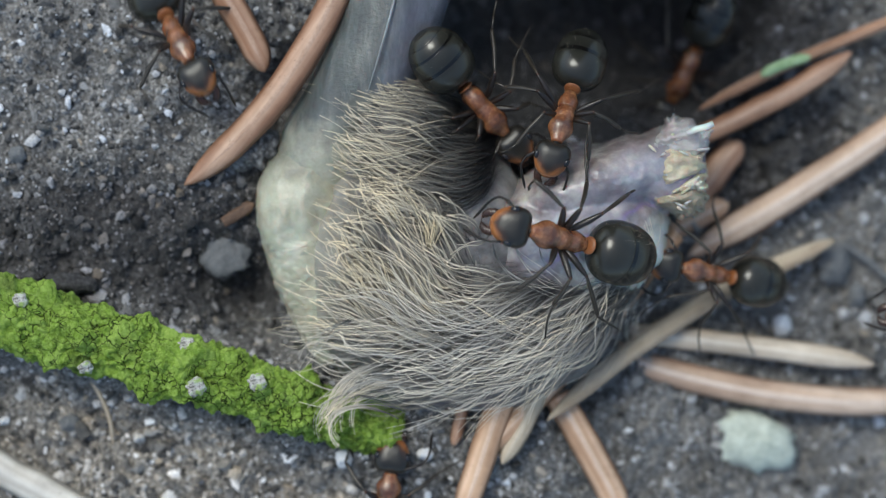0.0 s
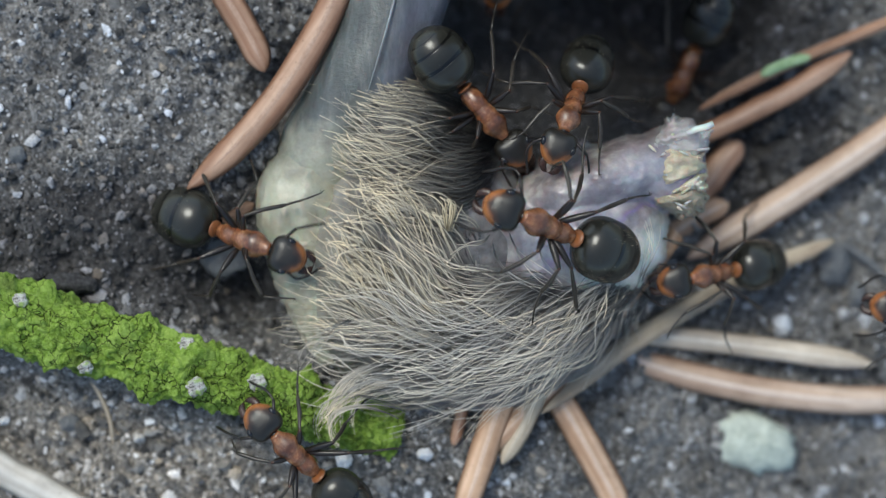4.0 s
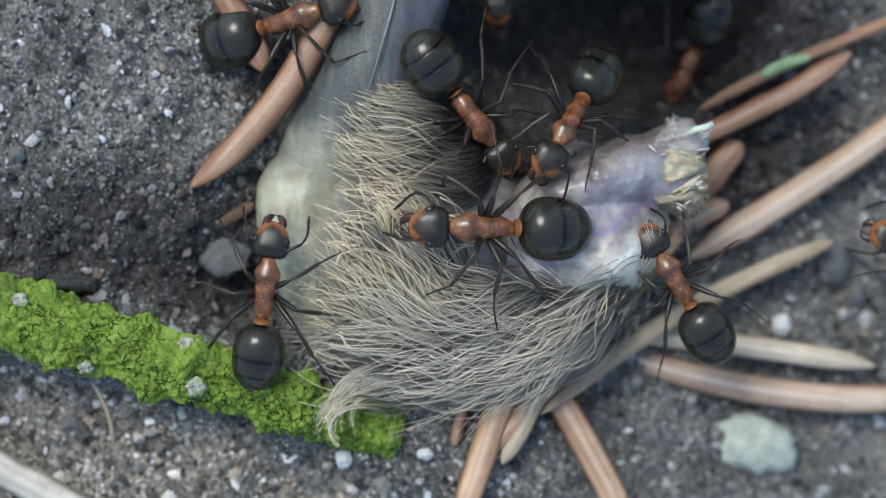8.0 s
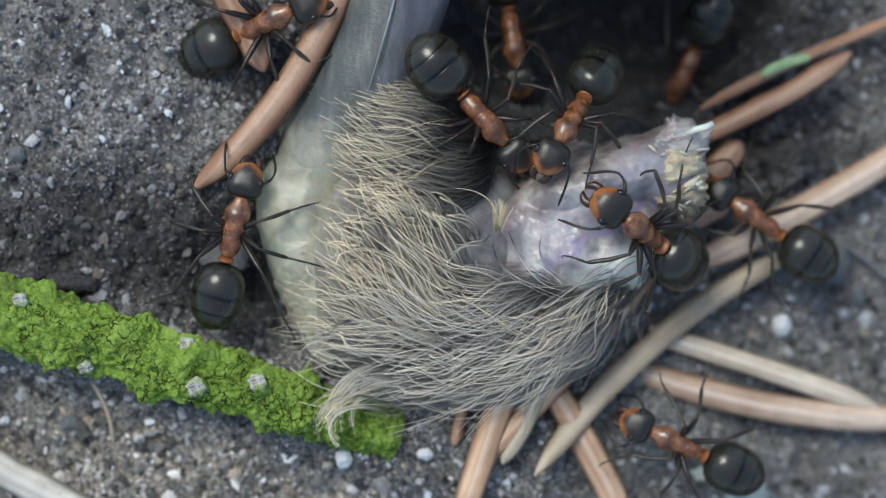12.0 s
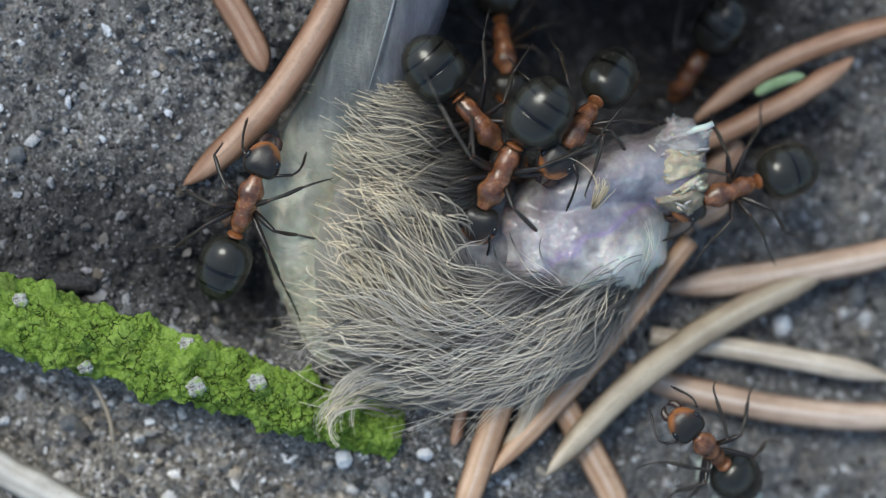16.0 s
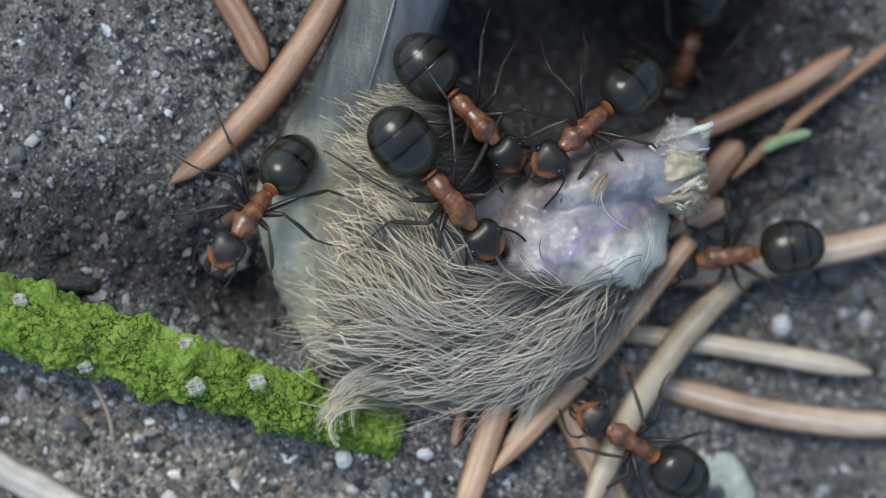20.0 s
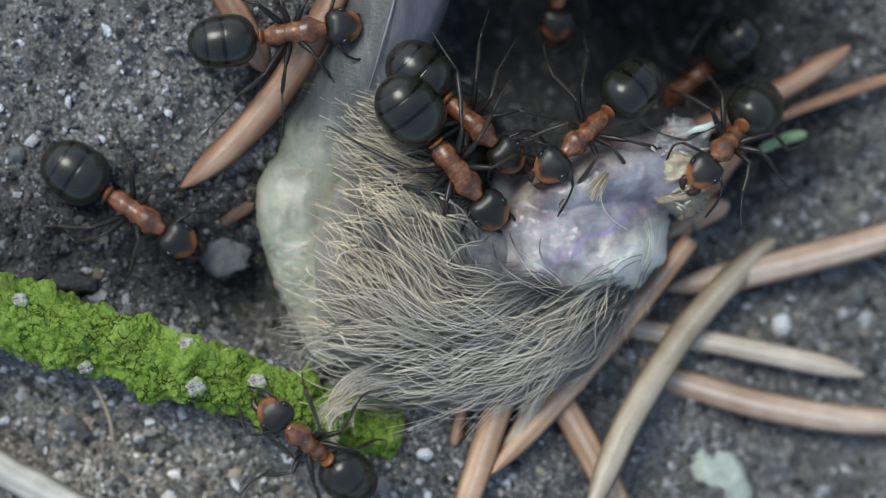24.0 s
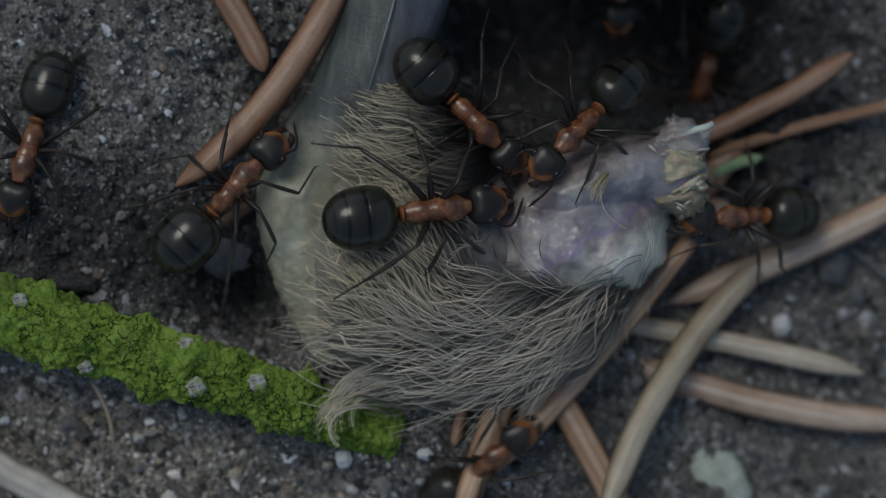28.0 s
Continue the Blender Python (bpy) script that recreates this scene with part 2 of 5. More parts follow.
def feather_paint(name, root, mid, tip):
    n = Nodes(name)
    uv = n.add("SeparateXYZ")
    n.link(n.coords("UV"), uv.inputs[0])
    c = n.ramp(uv.outputs[0], (0.12, root), (0.5, mid), (0.9, tip))
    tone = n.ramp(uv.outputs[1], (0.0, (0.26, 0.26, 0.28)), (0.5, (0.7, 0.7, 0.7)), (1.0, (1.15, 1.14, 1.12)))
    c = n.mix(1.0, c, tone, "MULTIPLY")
    gold = n.ramp(n.add("ObjectInfo").outputs["Random"], (0.0, (0.7, 0.72, 0.75)), (0.5, (0.97, 0.96, 0.94)), (1.0, (1.14, 1.08, 0.95)))
    return n.done(n.mix(1.0, c, gold, "MULTIPLY"), 0.42, Specular_IOR_Level=0.5)


def chitin_paint(name, low, high, rough=0.3, per_mm=1.2, coat=0.0, fuzz=0.0, shine=0.5):
    n = Nodes(name)
    f = n.noise(per_mm, 5)
    g = n.noise(24.0, 3)
    c = n.ramp(f, (0.35, low), (0.65, high))
    n.bump(g, 0.25, 0.02)
    r = n.math("ADD", n.math("MULTIPLY", g, 0.22), rough - 0.08)
    return n.done(c, r, Coat_Weight=coat, Coat_Roughness=0.2, Sheen_Weight=fuzz, Sheen_Roughness=0.4, Specular_IOR_Level=shine)


def thorax_paint():
    """Rust-red plates with dusky sutures across the thorax (local x) and a dusky spot on the shield."""
    n = Nodes("rust-red chitin")
    xyz = n.add("SeparateXYZ")
    n.link(n.coords(), xyz.inputs[0])
    f = n.noise(1.9, 6, 0.65)
    along = n.math("ADD", n.math("MULTIPLY", xyz.outputs[0], 0.25 / MM), n.math("ADD", 0.5, n.math("MULTIPLY", n.math("SUBTRACT", f, 0.5), 0.09)))
    c = n.ramp(f, (0.32, (0.075, 0.028, 0.014)), (0.5, (0.215, 0.08, 0.034)), (0.68, (0.44, 0.2, 0.09)))
    dusk = n.ramp(along, (0.2, (0.5, 0.5, 0.5)), (0.27, (0, 0, 0)), (0.425, (0, 0, 0)), (0.455, (0.45, 0.45, 0.45)), (0.485, (0, 0, 0)), (0.595, (0, 0, 0)), (0.63, (0.4, 0.4, 0.4)), (0.655, (0.08, 0.08, 0.08)), (0.69, (0.62, 0.62, 0.62)), (0.79, (0.5, 0.5, 0.5)), (0.84, (0, 0, 0)))
    back = n.ramp(n.math("MULTIPLY", n.math("ABSOLUTE", xyz.outputs[1], 0.0), 1 / MM), (0.3, (1, 1, 1)), (0.46, (0.35, 0.35, 0.35)))
    dusk = n.mix(1.0, dusk, back, "MULTIPLY")
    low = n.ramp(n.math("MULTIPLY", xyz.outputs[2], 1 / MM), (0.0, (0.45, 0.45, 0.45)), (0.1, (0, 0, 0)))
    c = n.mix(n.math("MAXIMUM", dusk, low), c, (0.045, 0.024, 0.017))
    n.bump(n.noise(16.0, 4, 0.65), 0.45, 0.03)
    return n.done(c, 0.24, Coat_Weight=0.5, Coat_Roughness=0.1, Subsurface_Weight=0.15, Subsurface_Scale=0.0003)


def gaster_paint():
    """Each plate: grey-olive bloom of fine hairs in front, bare shining black towards its rear edge (along the plate)."""
    n = Nodes("satin black gaster plate")
    uv = n.add("SeparateXYZ")
    n.link(n.coords("UV"), uv.inputs[0])
    f = n.noise(1.0, 5)
    g = n.noise(24.0, 3)
    s = n.math("ADD", uv.outputs[0], n.math("MULTIPLY", n.math("SUBTRACT", f, 0.5), 0.05))
    c = n.ramp(s, (0.0, (0.004, 0.0035, 0.003)), (0.26, (0.005, 0.0045, 0.004)), (0.32, (0.02, 0.019, 0.015)), (0.88, (0.03, 0.029, 0.023)), (0.97, (0.014, 0.013, 0.01)))
    r = n.ramp(s, (0.26, (0.12, 0.12, 0.12)), (0.32, (0.18, 0.18, 0.18)), (0.9, (0.2, 0.2, 0.2)), (0.97, (0.13, 0.13, 0.13)))
    n.bump(g, 0.14, 0.02)
    return n.done(c, r, Specular_IOR_Level=0.5)


def head_paint():
    """Black crown, rust-red cheeks and face: the colour changes along the head (local x) and at its sides."""
    n = Nodes("ant head, black crown and rust cheeks")
    xyz = n.add("SeparateXYZ")
    n.link(n.coords(), xyz.inputs[0])
    along = n.math("MULTIPLY", xyz.outputs[0], 1 / MM)
    side = n.math("ABSOLUTE", n.math("MULTIPLY", xyz.outputs[1], 1 / MM), 0.0)
    v = n.math("ADD", n.math("MULTIPLY", along, 0.5), n.math("MULTIPLY", side, 0.45))
    v = n.math("ADD", v, n.math("MULTIPLY", n.noise(2.2, 5), 0.3))
    c = n.ramp(n.math("MULTIPLY", v, 0.5), (0.37, (0.02, 0.018, 0.015)), (0.43, (0.05, 0.026, 0.016)), (0.5, (0.34, 0.125, 0.04)))
    n.bump(n.noise(18.0, 4), 0.4, 0.025)
    return n.done(c, 0.28)


SOIL, GRIT = soil_paint(), grit_paint()
STONE = stone_paint("grey stone", (0.075, 0.077, 0.08), (0.19, 0.195, 0.2))
PALE = stone_paint("pale lichen-crusted stone", (0.26, 0.3, 0.25), (0.7, 0.75, 0.66), 1.6)
QUARTZ = stone_paint("white quartz", (0.55, 0.56, 0.58), (0.85, 0.85, 0.86), 2.0)
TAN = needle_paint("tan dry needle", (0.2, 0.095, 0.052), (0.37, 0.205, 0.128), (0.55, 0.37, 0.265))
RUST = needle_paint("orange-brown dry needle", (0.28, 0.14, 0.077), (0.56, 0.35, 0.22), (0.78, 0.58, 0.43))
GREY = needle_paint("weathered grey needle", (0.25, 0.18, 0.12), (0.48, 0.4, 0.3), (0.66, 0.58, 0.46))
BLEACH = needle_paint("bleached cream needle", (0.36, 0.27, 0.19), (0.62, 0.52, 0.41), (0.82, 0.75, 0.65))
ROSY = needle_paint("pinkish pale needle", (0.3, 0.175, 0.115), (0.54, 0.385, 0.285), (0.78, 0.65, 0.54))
RIB = {p.name: stone_paint("rib of " + p.name, low, high, 1.6) for p, low, high in (
    (TAN, (0.37, 0.225, 0.15), (0.53, 0.365, 0.275)), (RUST, (0.54, 0.37, 0.26), (0.72, 0.54, 0.42)), (GREY, (0.42, 0.35, 0.265), (0.62, 0.54, 0.43)),
    (BLEACH, (0.6, 0.5, 0.4), (0.8, 0.72, 0.62)), (ROSY, (0.56, 0.42, 0.34), (0.76, 0.64, 0.55)))}
STRAW = needle_paint("bleached straw", (0.35, 0.31, 0.26), (0.62, 0.58, 0.52), (0.78, 0.75, 0.7))
LEAFY = stone_paint("fresh green scale", (0.16, 0.27, 0.1), (0.42, 0.55, 0.34))
ALGAE = algae_paint()
SCAR = scar_paint()
SHANK = skin_paint("blue-grey shank skin", (0.16, 0.18, 0.19), (0.25, 0.275, 0.29), (0.38, 0.4, 0.41), 1.1, (1.0, 0.3, 1.0), 0.36, 0.05)
HEEL = heel_paint()
DOWN = plucked_paint()
FLESH = flesh_paint()
FAT = skin_paint("white tendon and fat", (0.55, 0.56, 0.5), (0.72, 0.73, 0.68), (0.82, 0.83, 0.8), 0.5, None, 0.28, 0.05, 0.4)
BARK = stone_paint("dark brown bark", (0.05, 0.028, 0.018), (0.17, 0.1, 0.065), 2.5)
BONE = skin_paint("yellowish chewed bone", (0.42, 0.35, 0.24), (0.64, 0.57, 0.42), (0.82, 0.77, 0.64), 0.8, None, 0.4, 0.1, 0.3, (0.2, 0.15, 0.09))
BROWN = skin_paint("dried tan tissue", (0.22, 0.18, 0.125), (0.42, 0.37, 0.28), (0.64, 0.59, 0.48), 0.9, (0.5, 1.0, 1.0), 0.4, 0.1, 0.3, (0.16, 0.12, 0.08))
GRISTLE = skin_paint("pale gristle", (0.27, 0.24, 0.235), (0.45, 0.41, 0.405), (0.66, 0.63, 0.61), 0.8, (0.4, 1.0, 1.0), 0.35, 0.1, 0.3, (0.2, 0.16, 0.12))
PLUME = feather_paint("golden-tipped grey down", (0.05, 0.05, 0.055), (0.47, 0.435, 0.37), (0.86, 0.76, 0.58))
DUSKY = feather_paint("black-rooted golden down", (0.014, 0.015, 0.019), (0.19, 0.18, 0.165), (0.86, 0.77, 0.6))
ASHEN = feather_paint("ash-grey down", (0.11, 0.11, 0.112), (0.68, 0.64, 0.575), (0.96, 0.88, 0.74))
TAWNY = feather_paint("tawny tuft of down", (0.4, 0.34, 0.24), (0.66, 0.57, 0.42), (0.8, 0.72, 0.56))
SLATE = feather_paint("slate-grey down", (0.05, 0.051, 0.055), (0.34, 0.332, 0.32), (0.88, 0.81, 0.69))
BLACK = gaster_paint()
LIMB = chitin_paint("dark leg chitin", (0.007, 0.006, 0.0055), (0.022, 0.015, 0.012), 0.28)
SHIN = chitin_paint("brown-grey shin chitin", (0.018, 0.014, 0.011), (0.055, 0.045, 0.034), 0.3)
HIP = chitin_paint("brown translucent hip chitin", (0.05, 0.03, 0.02), (0.2, 0.13, 0.085), 0.25)
JAW = chitin_paint("dark red-brown jaw chitin", (0.02, 0.01, 0.007), (0.075, 0.03, 0.016), 0.25)
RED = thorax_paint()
AMBER = chitin_paint("amber chitin", (0.17, 0.055, 0.018), (0.36, 0.14, 0.05), 0.27)
EYE = chitin_paint("polished black eye", (0.008, 0.008, 0.01), (0.014, 0.014, 0.018), 0.14)
HEAD = head_paint()
HAIR = chitin_paint("pale bristles", (0.15, 0.12, 0.08), (0.3, 0.25, 0.18), 0.5)


# ---- mesh helpers
def smooth(me):
    me.polygons.foreach_set("use_smooth", [True] * len(me.polygons))
    return me


def mesh_of(name, bm, material, flat=False):
    me = bpy.data.meshes.new(name)
    bm.to_mesh(me)
    bm.free()
    me.materials.append(material)
    return me if flat else smooth(me)


def part(name, bm, material, parent=None, label="", at_place=None, flat=False):
    """Links a bmesh as one mesh object under a thing or under a part."""
    ob = new(name, bm if isinstance(bm, bpy.types.Mesh) else mesh_of(name, bm, material, flat))
    ob.parent = parent
    if at_place is not None:
        ob.matrix_local = at_place
    return tagged(ob, label)


def thing(name, m, label, category, group="", kind=""):
    ob = new(name)
    ob.empty_display_size = 0.002
    ob.matrix_world = m
    return tagged(ob, label, category, group, kind)


def plan(u, v, z):
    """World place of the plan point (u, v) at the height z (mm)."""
    f = (HIGH - z) / HIGH
    return Vector(((u - 784) * UNIT * f, (441 - v) * UNIT * f, z)) * MM


def ball(bm, centre, radii, turn=None, seg=20, rings=12, warp=None, rough=0.0, per=1.0):
    """An ellipsoid (mm) of its own shape: warp(p) reshapes the unit ball, rough adds uneven relief."""
    m = turn or Matrix()
    start = len(bm.verts)
    made = bmesh.ops.create_uvsphere(bm, u_segments=seg, v_segments=rings, radius=1.0)["verts"]
    for w in made:
        p = w.co.copy()
        if warp:
            p = warp(p)
        q = Vector((p.x * radii[0], p.y * radii[1], p.z * radii[2]))
        if rough:
            q *= 1 + rough * noise.fractal(q * per + Vector(centre), 0.8, 2.0, 4)
        w.co = (m @ q + Vector(centre)) * MM
    return start


def tube(bm, pts, radii, sides=8, flatten=1.0, cap=True):
    """A tapered limb through the points (mm) with a radius at each."""
    pts = [Vector(p) for p in pts]
    rings = []
    for k, p in enumerate(pts):
        way = (pts[min(k + 1, len(pts) - 1)] - pts[max(k - 1, 0)]).normalized()
        side = way.cross(Vector((0, 0, 1)))
        side = side.normalized() if side.length > 1e-4 else Vector((0, 1, 0))
        up = side.cross(way)
        rings.append([bm.verts.new((p + radii[k] * (side * math.cos(a) + up * math.sin(a) * flatten)) * MM)
                      for a in (2 * math.pi * j / sides for j in range(sides))])
    for a, b in zip(rings, rings[1:]):
        for j in range(sides):
            bm.faces.new((a[j], a[(j + 1) % sides], b[(j + 1) % sides], b[j]))
    if cap:
        bm.faces.new(rings[0][::-1])
        bm.faces.new(rings[-1])
    return bm


def curve_points(pts, n):
    """n points on a smooth curve through pts."""
    pts = [Vector(p) for p in pts]
    ext = [2 * pts[0] - pts[1], *pts, 2 * pts[-1] - pts[-2]]
    out = []
    for i in range(n):
        s = i / (n - 1) * (len(pts) - 1)
        k = min(int(s), len(pts) - 2)
        f = s - k
        a, b, c, d = ext[k:k + 4]
        out.append(0.5 * (2 * b + (c - a) * f + (2 * a - 5 * b + 4 * c - d) * f * f + (3 * b - a - 3 * c + d) * f ** 3))
    return out


# ---- relief of the place (mm)
def bell(u, v, cu, cv, ru, rv):
    return math.exp(-((u - cu) / ru) ** 2 - ((v - cv) / rv) ** 2)


def ground_height(u, v):
    u, v = max(-3000, min(5000, u)), max(-3000, min(5000, v))
    z = 1.3 / (1 + math.exp((u - 560) / 70)) - 3.6 / (1 + math.exp(-(u - 1010) / 90)) - 2.0 / (1 + math.exp(-(u - 1330) / 80))
    r = ((u - 1030) / 285) ** 2 + ((v - 0) / 200) ** 2
    z -= 8.5 * math.exp(-r * r)
    # unseen bank north of the view, added to shade the hollow
    b = ((u - 1060) / 260) ** 2 + ((v + 330) / 185) ** 2
    z += 19.0 * math.exp(-b * b)
    z -= 3.4 * bell(u, v, 435, 540, 100, 95) + 0.9 * bell(u, v, 250, 480, 190, 70)
    z -= 3.2 * bell(u, v, 515, 190, 70, 120)
    z -= 2.1 / (1 + math.exp(-max(-40, min(40, (v - 630 - u * 0.33) / 22)))) / (1 + math.exp(max(-40, min(40, (u - 740) / 40))))
    return z


# centre u, v; half sizes; turn in degrees; base height and rise (mm)
BODY = [(745, 470, 235, 275, 0, -0.6, 4.0), (900, 560, 235, 170, -25, -0.8, 3.9), (700, 260, 130, 150, 0, -0.6, 3.6),
        (1010, 436, 185, 112, -20, -0.6, 4.3), (925, 385, 120, 85, -15, -0.6, 4.1)]


def dome(u, v, d):
    cu, cv, a, b, turn, base, rise = d
    c, s = math.cos(radians(turn)), math.sin(radians(turn))
    x, y = ((u - cu) * c + (v - cv) * s) / a, ((v - cv) * c - (u - cu) * s) / b
    r = x * x + y * y
    return base + rise * math.sqrt(1 - r) if r < 1 else -9.0


def mound(u, v, d):
    """Height of a flat-topped swell with steep flanks."""
    cu, cv, a, b, turn, base, rise = d
    c, s = math.cos(radians(turn)), math.sin(radians(turn))
    x, y = ((u - cu) * c + (v - cv) * s) / a, ((v - cv) * c - (u - cu) * s) / b
    r = x * x + y * y
    return base + rise * (1 - r ** 1.6) ** 0.5 if r < 1 else -9.0


def body_height(u, v):
    return max(mound(u, v, d) for d in BODY)


def surface(u, v):
    z = max(ground_height(u, v), body_height(u, v) + 0.55, -7.5)
    away = abs((v - 545) - (u + 20) * 0.35) * 0.944
    if u < 690 and away < 82:
        z = max(z, 2.0 + 1.7 * math.sqrt(1 - (away / 82) ** 2))
    if u > 1060 and (v > 240 or u > 1330):
        z = max(z, -1.4)
    if u > 880 and v > 660:
        z = max(z, -0.4)
    limb = abs((u - 700) + (v + 20) * 0.55)
    if v < 330 and limb < 95:
        z = max(z, 1.2 + 2.2 * math.sqrt(1 - (limb / 95) ** 2))
    stump = abs((v - 345) + (u - 900) * 0.2)
    if 880 < u < 1250 and stump < 100:
        z = max(z, 0.8 + 2.6 * math.sqrt(1 - (stump / 100) ** 2))
    return z


# ---- ground: one sheet to the horizon, finely worked where it is near
def build_ground():
    us = [-4.0e6, -3e5, -2e4, -3000, -900, *np.linspace(-160, 1730, 330), 2500, 4500, 2.2e4, 3e5, 4.0e6]
    vs = [-4.0e6, -3e5, -2e4, -3000, -900, -700, -560, -480, -420, *np.linspace(-360, -145, 24), *np.linspace(-130, 1010, 200), 1700, 4500, 2.2e4, 3e5, 4.0e6]
    verts, faces = [], []
    for v in vs:
        for u in us:
            z = ground_height(u, v)
            if -170 < u < 1740 and -600 < v < 1020:
                p = Vector((u * 0.024, v * 0.024, 3.1))
                z += 0.55 * noise.fractal(p * 0.55, 0.9, 2.1, 5) + 0.22 * noise.fractal(p * 2.6, 0.7, 2.0, 3)
            elif abs(u) > 2000 or abs(v) > 2000:
                z = -1.5
            verts.append(plan(u, v, z) if abs(u) < 1e4 and abs(v) < 1e4 else Vector((u * UNIT * MM, -v * UNIT * MM, z * MM)))
    w = len(us)
    for j in range(len(vs) - 1):
        for i in range(w - 1):
            k = j * w + i
            faces.append((k, k + w, k + w + 1, k + 1))
    me = bpy.data.meshes.new("ground")
    me.from_pydata(verts, [], faces)
    me.materials.append(SOIL)
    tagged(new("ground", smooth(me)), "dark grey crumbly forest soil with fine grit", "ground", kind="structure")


def build_grit():
    """Loose mineral grains that cover the soil."""
    rng = np.random.default_rng(5)
    bm = bmesh.new()
    bmesh.ops.create_icosphere(bm, subdivisions=1, radius=1.0)
    base = np.array([w.co[:] for w in bm.verts])
    tris = np.array([[w.index for w in f.verts] for f in bm.faces])
    bm.free()
    count = 34000
    u, v = rng.uniform(-130, 1700, count), rng.uniform(-110, 990, count)
    size = np.clip(0.06 * rng.pareto(2.7, count) + 0.05, 0.05, 0.27) * np.where((v > 630 + 0.33 * u) & (u < 800), 1.25, 1.0)
    all_verts, all_tris = [], []
    for k in range(count):
        z = ground_height(u[k], v[k])
        p = Vector((u[k] * 0.024, v[k] * 0.024, 3.1))
        z += 0.55 * noise.fractal(p * 0.55, 0.9, 2.1, 5) + 0.22 * noise.fractal(p * 2.6, 0.7, 2.0, 3)
        shape = base * (1 + rng.uniform(-0.42, 0.42, (len(base), 1))) * rng.uniform(0.5, 1.3, 3)
        a = rng.uniform(0, 6.28)
        c, s = math.cos(a), math.sin(a)
        shape = shape @ np.array([[c, -s, 0], [s, c, 0], [0, 0, 0.8]])
        centre = plan(u[k], v[k], z + size[k] * (0.35 if k % 3 == 0 else 0.05))
        all_verts.append(shape * size[k] * MM + np.array(centre))
        all_tris.append(tris + k * len(base))
    me = bpy.data.meshes.new("grit")
    me.from_pydata(np.concatenate(all_verts).tolist(), [], np.concatenate(all_tris).tolist())
    me.materials.append(GRIT)
    tagged(new("grit", me), "grey and white mineral grains strewn over the soil", "grit", kind="stuff")


def build_stone(name, u, v, a, b, c, turn, paint, label, seed=0, rough=0.3, sunk=0.3, seg=32):
    bm = bmesh.new()
    ball(bm, (0, 0, 0), (a * UNIT, b * UNIT, c), None, seg, seg // 2, None, rough, 0.9 + seed * 0.13)
    z = ground_height(u, v)
    ob = new(name, mesh_of(name, bm, paint))
    ob.matrix_world = Matrix.Translation(plan(u, v, z + c * (1 - sunk))) @ pose(0, 0, 0, 0, 0, turn)
    return tagged(ob, label, "stone")


# ---- conifer needles
def needle_line(s, long, wide, bow, tip, seed):
    """Place along, bow sideways and half width of a needle at the share s of its length (mm)."""
    end = 1.0
    if tip[0] and s > 0.78:
        end = max(0.0, 1 - ((s - 0.78) / 0.222) ** 1.7) ** 0.7
    if tip[1] and s < 0.2:
        end = min(end, math.sqrt(max(0.0, 1 - ((0.2 - s) / 0.205) ** 2)))
    if not tip[1]:
        end *= 0.86 + 0.14 * min(1, s * 4)
    r = wide / 2 * end * (1 + 0.06 * noise.noise((seed, s * 6, 0)))
    return (s - 0.5) * long, bow * (1 - (2 * s - 1) ** 2) + 0.05 * wide * noise.noise((s * 4, seed, 1)), r


def needle_mesh(name, long, wide, paint, bow=0.0, tip=(1, 0), seed=1, thick=0.62):
    """A needle along local x: rhombic, keeled, bowed sideways by bow mm; tip: which ends taper to a point."""
    bm = bmesh.new()
    n, rings = 40, []
    for i in range(n + 1):
        x, y, r = needle_line(i / n, long, wide, bow, tip, seed)
        ring = []
        for k, (cy, cz) in enumerate(((1, 0), (0.72, 0.5), (0.3, 0.86), (0.07, 0.93), (-0.07, 0.93), (-0.3, 0.86), (-0.72, 0.5),
                                      (-1, 0), (-0.6, -0.6), (0, -0.85), (0.6, -0.6))):
            dent = 0.97 if k in (3, 4) else 1.0
            ring.append(bm.verts.new(Vector((x, y + cy * r, cz * r * thick * dent)) * MM))
        rings.append(ring)
    m = len(rings[0])
    for a, b in zip(rings, rings[1:]):
        for j in range(m):
            bm.faces.new((a[j], a[(j + 1) % m], b[(j + 1) % m], b[j])[::-1])
    bm.faces.new(rings[0])
    bm.faces.new(rings[-1][::-1])
    bm.verts.index_update()
    me = mesh_of(name, bm, paint)
    layer = me.uv_layers.new(name="around")
    for loop in me.loops:
        layer.data[loop.index].uv = ((loop.vertex_index % m) / m, 0)
    return me


def rib_mesh(long, wide, bow, tip, seed, thick=0.62):
    """The low pale rib along the top of a needle."""
    bm = bmesh.new()
    rows = []
    for i in range(2, 37):
        x, y, r = needle_line(i / 40, long, wide, bow, tip, seed)
        w = 0.22 * (1 + 0.25 * noise.noise((i * 0.35, seed, 7))) * min(1.0, (i - 1) / 5, (37 - i) / 9)
        rows.append([bm.verts.new(Vector((x, y + c * w * r, (0.905 - 0.28 * max(0.0, abs(c * w) - 0.07) + h) * r * thick)) * MM) for c, h in ((-1, -0.02), (-0.6, 0.02), (0, 0.03), (0.6, 0.02), (1, -0.02))])
    for a, b in zip(rows, rows[1:]):
        for j in range(4):
            bm.faces.new((a[j], b[j], b[j + 1], a[j + 1])[::-1])
    return bm


